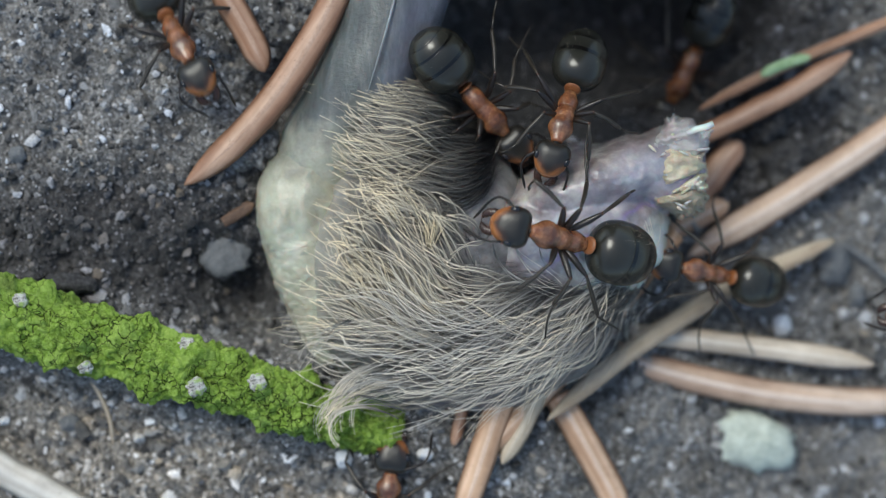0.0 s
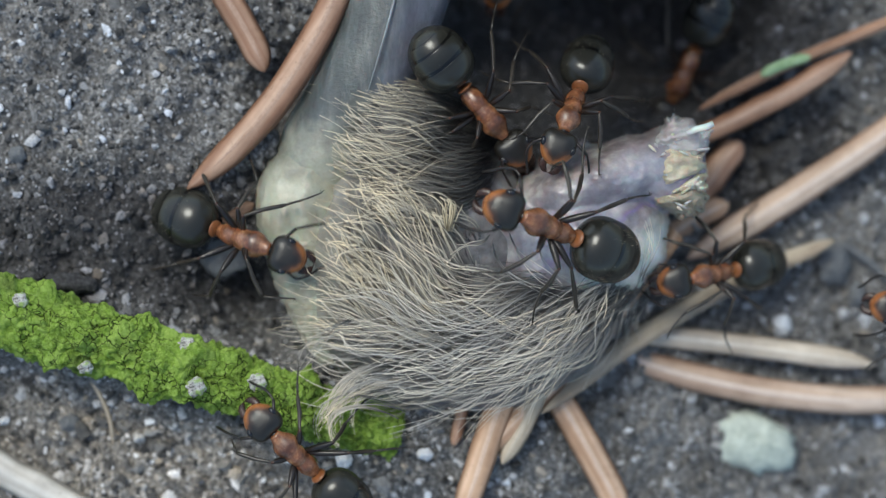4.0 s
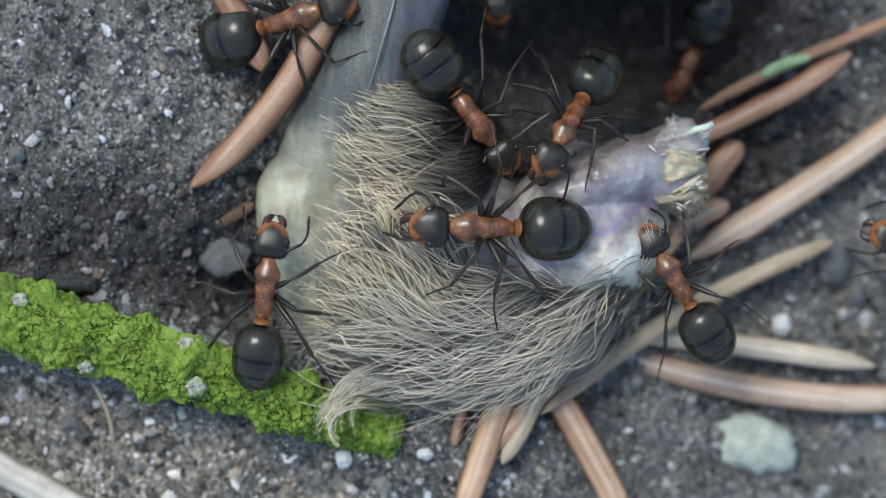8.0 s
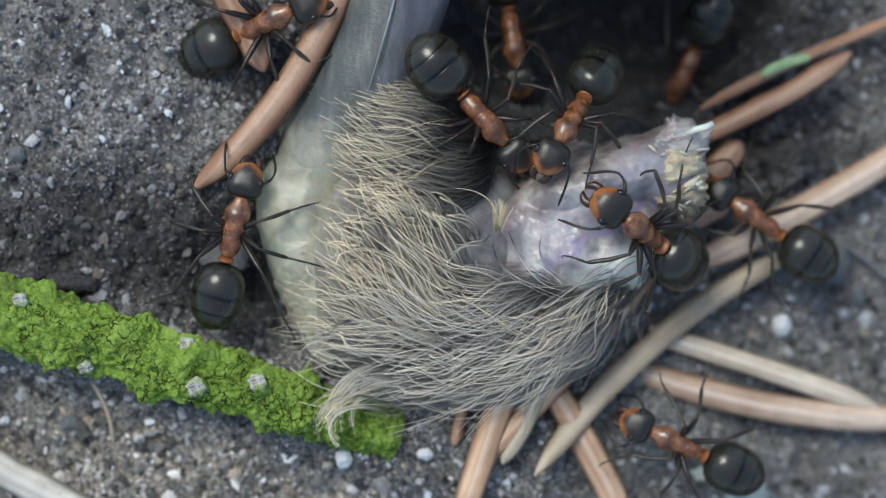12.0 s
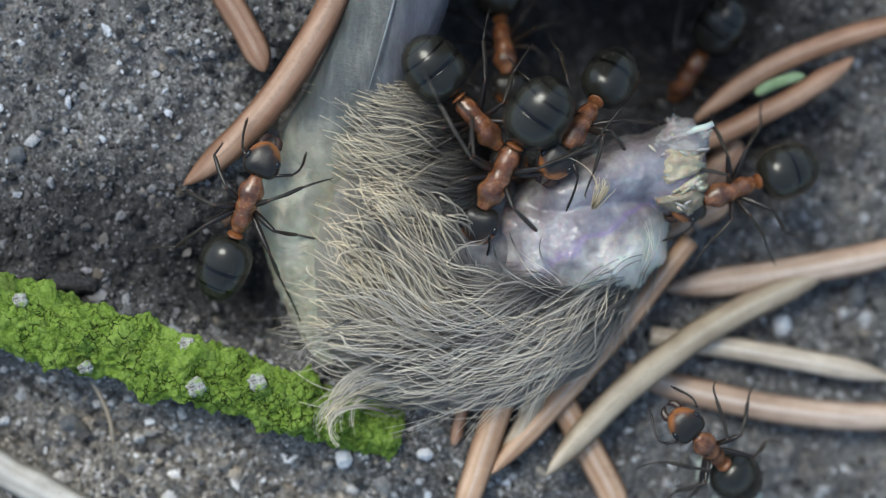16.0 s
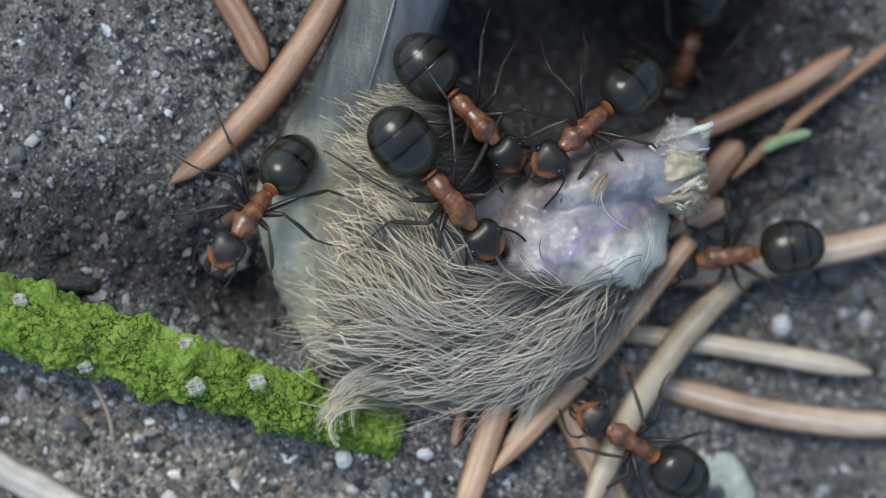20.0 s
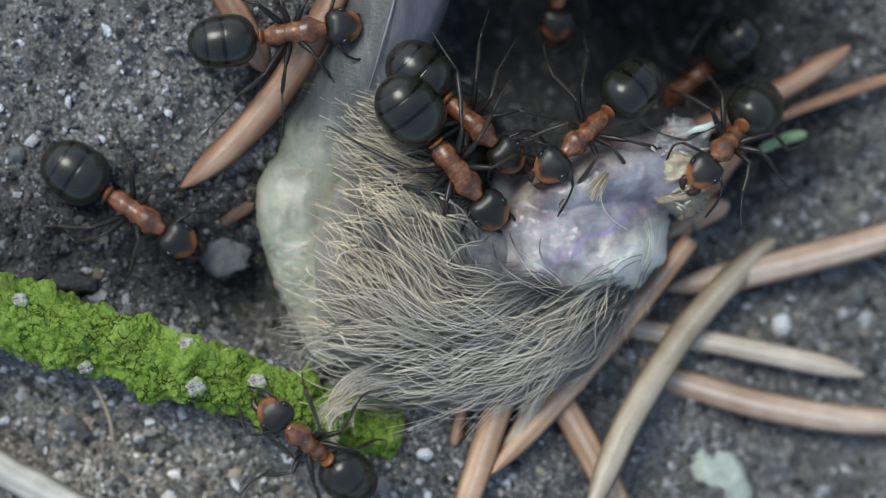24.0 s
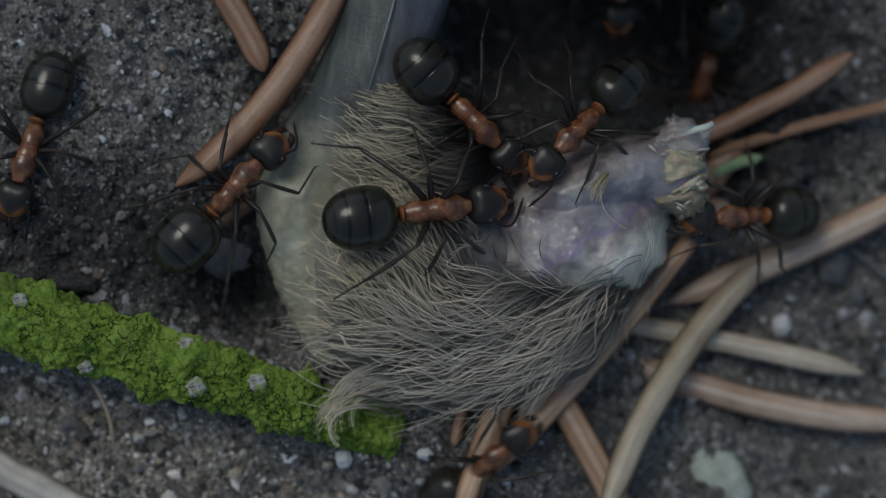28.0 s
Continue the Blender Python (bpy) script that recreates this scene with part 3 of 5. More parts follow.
def lie(u0, v0, z0, u1, v1, z1, roll=0):
    """Pose of a long thing whose local x runs from the first plan point to the second, rolled about it."""
    a, b = plan(u0, v0, z0), plan(u1, v1, z1)
    d = b - a
    m = Matrix.Translation((a + b) / 2)
    return m @ pose(0, 0, 0, 0, -math.degrees(math.atan2(d.z, math.hypot(d.x, d.y))), math.degrees(math.atan2(d.y, d.x))) @ pose(0, 0, 0, roll)


def build_needle(ends, wide, paint, label, bow=0.0, tip=(1, 0), seed=1, name="conifer_needle"):
    a, b = plan(*ends[:3]), plan(*ends[3:])
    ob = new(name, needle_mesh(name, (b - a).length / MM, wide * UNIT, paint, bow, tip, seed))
    ob.matrix_world = lie(*ends)
    if name == "conifer_needle":
        part("rib", rib_mesh((b - a).length / MM, wide * UNIT, bow, tip, seed), RIB[paint.name], ob, "pale raised rib")
    return tagged(ob, label, "needle", "dry conifer needles")


# ---- twig
def build_twig():
    root = thing("twig", pose(0, 0, 0), "fallen twig coated in powdery bright green algae lying on soil", "twig")
    pts = curve_points([plan(-130, 528, 1.8) / MM, plan(60, 572, 2.0) / MM, plan(250, 627, 2.0) / MM, plan(420, 682, 1.7) / MM,
                        plan(560, 728, 1.0) / MM, plan(700, 770, -0.2) / MM], 600)
    bm = bmesh.new()
    sides, rings = 150, []
    knots = [(0.217, 0.35), (0.39, 0.3), (0.59, 0.4), (0.76, 0.3), (0.43, 2.8), (0.67, 2.7), (0.13, 0.6), (0.25, 2.5), (0.36, 0.9), (0.49, 2.2), (0.5, 1.0), (0.64, 1.3), (0.76, 2.0), (0.3, 1.6), (0.86, 1.0), (0.08, 2.4)]
    for i, p in enumerate(pts):
        s = i / (len(pts) - 1)
        way = (pts[min(i + 1, len(pts) - 1)] - pts[max(i - 1, 0)]).normalized()
        side = Vector((0, 0, 1)).cross(way).normalized()
        up = way.cross(side)
        ring = []
        for j in range(sides):
            a = math.radians(-25 + 230 * j / 119) if j < 120 else math.radians(205 + 130 * (j - 119) / 31)
            q = Vector((s * 16, math.cos(a) * 1.3, math.sin(a) * 1.3))
            r = 1.5 - 0.35 * s
            r += 0.42 * noise.fractal(q * 0.75, 0.9, 2.0, 4) + 0.18 * noise.fractal(q * 2.6, 0.6, 2.0, 3) - 0.12 * (noise.voronoi(q * 2.7)[0][0] - 0.3) - 0.12 * (noise.voronoi(q * 4.2)[0][0] - 0.3) - 0.08 * (noise.voronoi(q * 7.0)[0][0] - 0.3)
            for ks, ka in knots:
                da = (a - ka + math.pi) % (2 * math.pi) - math.pi
                r += 0.5 * math.exp(-((s - ks) / 0.024) ** 2 - (da / 0.34) ** 2)
            cells = noise.voronoi(q * 1.5 + 0.35 * Vector((noise.noise(q * 3), noise.noise(q * 3 + Vector((7, 0, 0))), 0)))[0]
            r -= 0.16 * max(0.0, 1 - (cells[1] - cells[0]) / 0.1) * (0.55 + 0.9 * noise.noise(q * 0.9))
            ring.append(bm.verts.new((p + r * (side * math.cos(a) + up * math.sin(a))) * MM))
        rings.append(ring)
    for a, b in zip(rings, rings[1:]):
        for j in range(sides):
            bm.faces.new((a[j], a[(j + 1) % sides], b[(j + 1) % sides], b[j]))
    bm.faces.new(rings[0][::-1])
    bm.faces.new(rings[-1])
    bmesh.ops.recalc_face_normals(bm, faces=bm.faces)
    part("bark", bm, ALGAE, root)
    for k, (u, v, r) in enumerate(((331, 611, 0.4), (347, 686, 0.44), (455, 677, 0.42), (151, 652, 0.34), (35, 532, 0.34), (149, 578, 0.3),
                                   (262, 632, 0.28), (60, 606, 0.3), (447, 735, 0.26))):
        c = bmesh.new()
        ball(c, (0, 0, 0), (r * 0.9, r * 0.85, 0.2), None, 28, 16, lambda p: Vector((p.x, p.y, p.z - 0.6 * max(0, p.z) * math.exp(-(p.x ** 2 + p.y ** 2) * 5))), 0.55, 2.6)
        z = twig_top(u, v) + 0.08
        part("leaf_scar", c, SCAR if k < 5 else ALGAE, root, "round whitish leaf scar" if k < 5 else "",
             Matrix.Translation(plan(u, v, z)) @ pose(0, 0, 0, (v - 545 - (u + 20) * 0.35) * 0.6, 0, 0))
    return root


def twig_top(u, v):
    away = abs((v - 545) - (u + 20) * 0.35) * 0.944
    return 1.85 + 1.5 * math.sqrt(max(0.05, 1 - (away / 70) ** 2))


# ---- the bird's leg
def add_barb(store, a, b, c, d, thick, spurs=True, tint=1.0, tone=0.5, wave=(0.12, 0.0, 4.0)):
    """One barb on a cubic curve (mm) that sways by wave (reach, start, turns)."""
    n = 16
    pts = []
    across = (d - a).cross(Vector((0, 0, 1))).normalized()
    for i in range(n + 1):
        s = i / n
        p = a * (1 - s) ** 3 + b * 3 * s * (1 - s) ** 2 + c * 3 * s * s * (1 - s) + d * s ** 3
        pts.append(p + across * (wave[0] * s * math.sin(wave[1] + s * wave[2]) + 0.012 * s * math.sin(wave[1] * 3 + s * 13)))
    add_strand(store, pts, thick, spurs, tint, tone)


def add_strand(store, pts, thick, spurs=True, tint=1.0, tone=0.5):
    """A thin tapered strand through points (mm), with short barbules on both sides."""
    verts, faces, along = store
    n, prev = len(pts) - 1, None
    for i, p in enumerate(pts):
        s = i / n
        way = (pts[min(i + 1, n)] - pts[max(i - 1, 0)]).normalized()
        side = way.cross(Vector((0, 0, 1))).normalized()
        up = side.cross(way)
        r = thick * (1 - 0.75 * s) * min(1.0, 0.3 + s * 4)
        k = len(verts)
        for x, y in ((1, -0.5), (0, 1), (-1, -0.5)):
            verts.append((p + side * (x * r) + up * (y * r)) * MM)
            along.append((s * tint, tone))
        if prev is not None:
            for j in range(3):
                faces.append((prev + j, prev + (j + 1) % 3, k + (j + 1) % 3, k + j))
        prev = k
    if spurs:
        for i in range(n):
            p, q = pts[i], pts[i + 1]
            way = (q - p).normalized()
            side = way.cross(Vector((0, 0, 1))).normalized()
            for h in range(4):
                f = (h + 0.5) / 4
                s = (i + f) / n
                o = p.lerp(q, f)
                reach = 0.09 * (1 - 0.5 * s) * min(1.0, s * 5)
                for sign in (1, -1):
                    k = len(verts)
                    w = way * 0.009
                    verts.extend(((o - w) * MM, (o + w) * MM, (o + side * sign * reach + way * 0.07 + Vector((0, 0, 0.02))) * MM))
                    along.extend(((s * tint, tone * 0.85), (s * tint, tone * 0.85), (min(1, s * tint + 0.05), tone * 0.85)))
                    faces.append((k, k + 1, k + 2))


# the lie of the plumage: plan point and heading from quill to tip, in degrees from east towards south
LIE = [(835, 215, 190), (835, 295, 160), (740, 200, 196), (740, 265, 180), (740, 330, 166), (650, 200, 218), (640, 280, 202), (570, 320, 202),
       (770, 385, 232), (700, 385, 240), (640, 400, 222), (740, 490, 236), (675, 440, 232), (600, 435, 215), (895, 540, 164), (825, 582, 182), (770, 572, 208),
       (725, 535, 234), (675, 500, 224), (615, 485, 200), (960, 530, 158), (850, 612, 166), (780, 618, 180), (720, 605, 192), (655, 590, 198), (595, 560, 196), (555, 600, 184),
       (1140, 470, 105), (1095, 535, 128), (1000, 565, 145), (900, 630, 150), (830, 668, 156)]


def heading(u, v):
    x = y = 0.0
    for a, b, d in LIE:
        w = 1 / ((u - a) ** 2 + (v - b) ** 2 + 500) ** 1.5
        x, y = x + w * math.cos(radians(d)), y + w * math.sin(radians(d))
    return math.atan2(y, x)


def feather_mesh(name, paint, root, long, count, rng, spread=34, lift=0.55, under=6):
    """A downy feather: barbs leave one quill at root and follow the lie of the plumage for long plan units, swaying together.
    A few stand proud and pale, the rest lie dull below them, over dark fuzz."""
    store = ([], [], [])
    n, count = 16, round(count * 0.55)
    lift *= rng.uniform(0.4, 1.4)
    gather, pale = rng.uniform(0.15, 0.85), rng.uniform(0.75, 1.05)
    turn, curl = rng.normal(0, 0.17), rng.normal(0.0, 0.45)
    q = Vector((root[0] * 0.008, root[1] * 0.008, 1.7))
    start, turns, reach = 6 * noise.noise(q) + rng.normal(0, 0.5), rng.uniform(4.5, 7.0), rng.uniform(0.18, 0.5)
    u, v = root
    spine = []
    for i in range(n + 4):
        s = i / n
        d = heading(u, v) + turn + curl * (s - 0.5) + reach * math.sin(start + s * turns)
        spine.append((u, v, -math.sin(d), math.cos(d)))
        u, v = u + math.cos(d) * long / n, v + math.sin(d) * long / n
    for k in range(count + under):
        fuzz = k >= count
        proud = not fuzz and rng.random() < 0.5
        w = rng.uniform(-1, 1) if fuzz else (k + 0.5) / count * 2 - 1 + rng.normal(0, 0.12)
        cut = rng.uniform(0.4, 0.8) if fuzz else 1.02 - 0.22 * w * w + rng.normal(0, 0.09)
        own, sway, stray = rng.uniform(0, 6.28), rng.uniform(1.0, 3.5), rng.normal(0, 36 if rng.random() < 0.16 else 7)
        high = 0.2 * lift if fuzz else lift * (rng.uniform(1.0, 1.35) if proud else rng.uniform(0.3, 0.75))
        pts, last = [], None
        for i in range(n + 1):
            s = i / n
            at = min(s * cut * n, n + 2.0)
            a, f = int(at), at - int(at)
            pu, pv, nu, nv = (x + (y - x) * f for x, y in zip(spine[a], spine[a + 1]))
            off = w * spread * (0.3 + 0.9 * math.sin(math.pi * 0.8 * s) * (1 - s) + gather * s * s) + stray * s * s + sway * s * math.sin(own + 7 * s)
            pu, pv = pu + nu * off, pv + nv * off
            z = max(body_height(pu, pv), ground_height(pu, pv) + 1.0, -1.0)
            z = z if last is None else max(z, last - 0.25)
            last = z
            pts.append(plan(pu, pv, z + 0.05 + high * (0.15 + s + 0.25 * math.sin(math.pi * s))) / MM)
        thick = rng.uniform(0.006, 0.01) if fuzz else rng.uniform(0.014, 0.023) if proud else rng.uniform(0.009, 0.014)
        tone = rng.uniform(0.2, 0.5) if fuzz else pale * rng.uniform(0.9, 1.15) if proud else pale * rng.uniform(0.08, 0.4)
        add_strand(store, pts, thick, not fuzz, 0.6 if fuzz else 1.0, tone)
    return strands_mesh(name, paint, store)


def strands_mesh(name, paint, store):
    verts, faces, along = store
    me = bpy.data.meshes.new(name)
    me.from_pydata(verts, [], faces)
    layer = me.uv_layers.new(name="along")
    index = np.empty(len(me.loops), dtype=np.int32)
    me.loops.foreach_get("vertex_index", index)
    coord = np.zeros((len(index), 2), dtype=np.float32)
    coord[:] = np.array(along, dtype=np.float32)[index]
    layer.data.foreach_set("uv", coord.ravel())
    me.materials.append(paint)
    return me


def lock_mesh(name, paint, way, count, rng, wide=6, thick=0.024, spurs=False):
    """A loose lock: count strands along one cubic way of four plan points (u, v, z), spread by wide."""
    store = ([], [], [])
    for k in range(count):
        o = rng.normal(0, wide, (4, 2))
        pts = [plan(u + o[i][0] * (0.3 + 0.3 * i), v + o[i][1] * (0.3 + 0.3 * i), z + rng.uniform(0, 0.25)) / MM for i, (u, v, z) in enumerate(way)]
        add_barb(store, *pts, thick * rng.uniform(0.6, 1.1), spurs, 1.0, rng.uniform(0.4, 1.0), (0.14, rng.uniform(0, 6.28), 4.5))
    return strands_mesh(name, paint, store)


def flesh_sheet():
    """The bared flesh as one uneven skin over the muscle, the tendon pad, the membrane and the limb."""
    us, vs = np.arange(838, 1252, 3.0), np.arange(205, 548, 3.0)
    swells = [BODY[3], (930, 395, 95, 66, -15, -0.6, 3.5), (1075, 455, 105, 72, -18, -0.5, 4.15), (1060, 320, 190, 68, -18, -0.5, 4.2), (1180, 300, 80, 80, 0, -0.5, 3.3), (1005, 310, 75, 55, -30, -0.6, 3.2)]
    verts, faces, seen = [], [], {}
    for j, v in enumerate(vs):
        for i, u in enumerate(us):
            p = Vector((u * UNIT, v * UNIT, 0.0))
            du, dv = 9 * noise.noise(p * 0.9), 9 * noise.noise(p * 0.9 + Vector((5, 3, 1)))
            hs = [dome(u + du, v + dv, d) for d in swells]
            top = max(hs)
            if top < -0.9:
                continue
            z = top + 0.16 * math.log(sum(math.exp((h - top) / 0.16) for h in hs))
            z += 0.16 * noise.fractal(p * 0.8, 0.8, 2.0, 4) + 0.025 * noise.fractal(p * 4.0, 0.7, 2.0, 3)
            seen[i, j] = len(verts)
            verts.append(plan(u, v, z))
    for (i, j), k in seen.items():
        ring = [seen.get(q) for q in ((i, j + 1), (i + 1, j + 1), (i + 1, j))]
        if None not in ring:
            faces.append((k, *ring))
    me = bpy.data.meshes.new("flesh")
    me.from_pydata(verts, [], faces)
    me.materials.append(FLESH)
    return smooth(me)


def torn_sheet(name, mid, half, rise, paint, seed, ridges):
    """A torn swell of tissue: fibres run along the limb, the rim is ragged; ridges: line ends, half width and height (mm), cracks below nought."""
    verts, faces, seen = [], [], {}
    for j, v in enumerate(np.arange(mid[1] - half[1] * 1.3, mid[1] + half[1] * 1.3, 1.6)):
        for i, u in enumerate(np.arange(mid[0] - half[0] * 1.3, mid[0] + half[0] * 1.3, 1.6)):
            p = Vector((u * UNIT, v * UNIT, seed * 3.1))
            r = ((u - mid[0]) / half[0]) ** 2 + ((v - mid[1]) / half[1]) ** 2
            r *= 1 + 0.55 * noise.fractal(p * 1.3, 0.7, 2.0, 4)
            if r > 1:
                continue
            z = -0.4 + rise * (1 - r * r) ** 0.4
            z += 0.06 * noise.fractal(Vector((p.x * 0.8 + p.y * 0.3, p.y * 3.0, p.z)), 0.7, 2.0, 4) + 0.2 * noise.fractal(p * 0.8, 0.7, 2.0, 3)
            for a, b, c, d, wide, high in ridges:
                ln = math.hypot(c - a, d - b)
                s = max(0.0, min(1.0, ((u - a) * (c - a) + (v - b) * (d - b)) / ln ** 2))
                off = math.hypot(u - a - s * (c - a), v - b - s * (d - b)) + 2.5 * noise.noise(p * 2.2)
                z += high * math.exp(-(off / wide) ** 2)
            seen[i, j] = len(verts)
            verts.append(plan(u, v, z))
    for (i, j), k in seen.items():
        ring = [seen.get(q) for q in ((i, j + 1), (i + 1, j + 1), (i + 1, j))]
        if None not in ring:
            faces.append((k, *ring))
    me = bpy.data.meshes.new(name)
    me.from_pydata(verts, [], faces)
    me.materials.append(paint)
    return smooth(me)


def build_leg():
    leg = thing("bird_leg", pose(0, 0, 0), "torn bird leg with blue-grey shank, downy feathers and bared flesh", "bird leg")
    for k, (cu, cv, a, b, turn, base, rise) in enumerate(BODY[:3]):
        bm = bmesh.new()
        ball(bm, (0, 0, 0), (0.93 * a * UNIT, 0.93 * b * UNIT, 0.97 * rise), None, 64, 40,
             lambda p: Vector((p.x, p.y, math.copysign(max(0.0, 1 - (p.x ** 2 + p.y ** 2) ** 1.6) ** 0.5, p.z))), 0.03, 0.5)
        part("thigh_skin", bm, DOWN, leg, "grey plucked skin",
             Matrix.Translation(plan(cu, cv, base)) @ pose(0, 0, 0, 0, 0, -turn))
    # shank
    bm = bmesh.new()
    pts = curve_points([plan(735, -160, 1.2) / MM, plan(705, -20, 1.4) / MM, plan(655, 120, 1.3) / MM, plan(600, 230, 0.8) / MM, plan(556, 310, 0.3) / MM, plan(545, 370, -0.3) / MM], 60)
    radii = [(2.3 - 0.25 * math.sin(i / 59 * 3.1) + 0.12 * noise.noise((i * 0.12, 2, 0))) * (1 - 0.35 * max(0, (i - 40) / 20)) for i in range(60)]
    tube(bm, pts, radii, 40, 0.88)
    part("shank", bm, HEEL, leg, "blue-grey translucent shank skin")
    bm = bmesh.new()
    ridge = curve_points([plan(735, -160, 3.42) / MM, plan(698, 0, 3.46) / MM, plan(673, 90, 3.4) / MM, plan(650, 165, 3.1) / MM], 30)
    tube(bm, ridge, [(0.06 + 0.02 * noise.noise((i * 0.5, 0, 3))) * (1 - (i / 30) ** 3) for i in range(30)], 10)
    part("tendon", bm, SHANK, leg, "thin pale tendon along the shank")
    # heel pad: cream skin from the joint down along the edge of the plumage
    bm = bmesh.new()
    pts = curve_points([plan(580, 232, -0.7) / MM, plan(530, 345, 0.7) / MM, plan(537, 430, 0.4) / MM, plan(562, 510, 0.2) / MM, plan(590, 580, 0.0) / MM, plan(617, 640, -0.4) / MM], 180)
    sides, rings = 96, []
    for i, p in enumerate(pts):
        s = i / 179
        way = (pts[min(i + 1, 179)] - pts[max(i - 1, 0)]).normalized()
        side = Vector((0, 0, 1)).cross(way).normalized()
        up = way.cross(side)
        r0 = (1.95 - 0.75 * s) * min(1.0, 0.5 + s * 2.4) * min(1.0, 0.4 + (1 - s) * 9)
        ring = []
        for j in range(sides):
            a = 2 * math.pi * j / sides
            q = Vector((s * 9, math.cos(a) * 2, math.sin(a) * 2))
            f = noise.voronoi(q * 2.6)[0]
            r = r0 * (1 + 0.07 * noise.fractal(q * 0.9, 0.9, 2, 3)) + 0.13 * min(0.5, f[1] - f[0]) + 0.06 * min(0.4, noise.voronoi(q * 6.0)[0][0]) + 0.08 * (0.5 - noise.voronoi(q * 0.95)[0][0]) * min(1.0, s * 3)
            ring.append(bm.verts.new((p + r * (side * math.cos(a) + up * math.sin(a))) * MM))
        rings.append(ring)
    for a, b in zip(rings, rings[1:]):
        for j in range(sides):
            bm.faces.new((a[j], a[(j + 1) % sides], b[(j + 1) % sides], b[j]))
    bm.faces.new(rings[0][::-1])
    bm.faces.new(rings[-1])
    bmesh.ops.recalc_face_normals(bm, faces=bm.faces)
    part("heel_skin", bm, HEEL, leg, "cream-coloured wrinkled heel skin")
    # bared flesh: muscle, membrane and limb grown into one another
    part("flesh", flesh_sheet(), None, leg, "wet lavender and white flesh with a violet seam")
    part("bone_end", torn_sheet("bone_end", (1203, 305), (50, 46), 3.3, BONE, 3,
                               ((1165, 345, 1245, 302, 4, -0.8), (1180, 285, 1245, 275, 16, 0.2))), None, leg, "cream bone split by a dark crack")
    part("dried_tissue", torn_sheet("dried_tissue", (1204, 350), (54, 36), 2.6, BROWN, 8, ((1140, 370, 1220, 345, 10, 0.3), (1150, 392, 1210, 380, 5, -0.4))), None, leg, "tan dried tissue with ragged edge")
    part("gristle", torn_sheet("gristle", (1206, 250), (50, 44), 2.9, GRISTLE, 5, ((1150, 250, 1245, 232, 8, 0.25), (1150, 225, 1240, 212, 5, -0.25))), None, leg, "pale ragged gristle")
    bm = bmesh.new()
    tube(bm, [plan(1216, 236, 3.0) / MM, plan(1232, 229, 3.2) / MM, plan(1248, 226, 3.2) / MM, plan(1262, 219, 3.1) / MM], [0.1, 0.14, 0.15, 0.12], 8, 0.5)
    part("tissue_shred", bm, FAT, leg, "white splinter of tissue")
    rng = np.random.default_rng(3)
    for k in range(26):
        bm = bmesh.new()
        a = plan(rng.uniform(1140, 1235), rng.uniform(222, 370), rng.uniform(2.2, 3.1)) / MM
        way = Vector((rng.uniform(0.1, 1), rng.uniform(-0.7, 0.7), rng.uniform(-0.1, 0.25))) * rng.uniform(0.25, 0.75)
        tube(bm, [a, a + way * 0.3 + Vector((0, 0, 0.05)), a + way * 0.7 + Vector((0, 0, 0.02)), a + way], [0.03, 0.06, 0.05, 0.015], 7, 0.5)
        part("tissue_shred", bm, GRISTLE if k % 2 else BONE, leg, "pale shred of tissue")
    # plumage: rows of downy feathers along lines of quills; feathers, shortest and longest length, barbs in each
    north = [(DUSKY, (866, 205), (892, 262), 16, 200, 320, 15), (DUSKY, (890, 262), (862, 322), 14, 200, 330, 15), (DUSKY, (800, 230), (790, 340), 6, 130, 220, 12), (PLUME, (690, 200), (660, 330), 6, 80, 130, 10),
            (PLUME, (835, 425), (745, 410), 9, 80, 130, 13), (PLUME, (760, 420), (660, 390), 8, 90, 130, 11), (PLUME, (880, 545), (740, 600), 20, 190, 300, 14), (PLUME, (820, 470), (860, 520), 6, 110, 190, 12),
            (PLUME, (730, 600), (690, 470), 13, 120, 180, 12), (PLUME, (650, 400), (630, 580), 8, 70, 120, 11)]
    south = [(ASHEN, (905, 470), (930, 515), 4, 110, 190, 9), (ASHEN, (905, 520), (1020, 515), 15, 230, 400, 13),
            (SLATE, (1020, 524), (1130, 518), 8, 200, 340, 13), (ASHEN, (1010, 524), (1120, 520), 9, 230, 420, 13), (SLATE, (1085, 522), (1166, 435), 15, 130, 250, 12), (SLATE, (930, 600), (1090, 540), 13, 130, 260, 12), (ASHEN, (870, 590), (720, 650), 17, 140, 260, 12),
            (ASHEN, (920, 650), (740, 690), 12, 100, 190, 11), (ASHEN, (655, 600), (640, 640), 4, 80, 120, 9)]
    rng = np.random.default_rng(11)
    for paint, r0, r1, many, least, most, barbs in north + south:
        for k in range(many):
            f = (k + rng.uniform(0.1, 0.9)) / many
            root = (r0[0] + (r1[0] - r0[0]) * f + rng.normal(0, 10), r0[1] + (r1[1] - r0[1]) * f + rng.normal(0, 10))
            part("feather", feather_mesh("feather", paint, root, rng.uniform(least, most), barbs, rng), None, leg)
    # loose locks: a curled white tip over the twig, long hairs over the flesh, wisps at the southern edge
    top = lambda u, v: max(body_height(u, v), 2.1) + 0.5
    edge = [(((720, 730), (640, 700), (545, 725), (600, 783)), 4, 3), (((690, 715), (600, 680), (540, 720), (556, 770)), 3, 6),
                             (((872, 430), (882, 485), (930, 512), (1000, 520)), 4, 5), (((902, 412), (918, 455), (940, 482), (985, 500)), 4, 6), (((865, 415), (850, 440), (820, 430), (805, 455)), 4, 8), (((960, 420), (940, 470), (985, 500), (1060, 512)), 2, 8)]
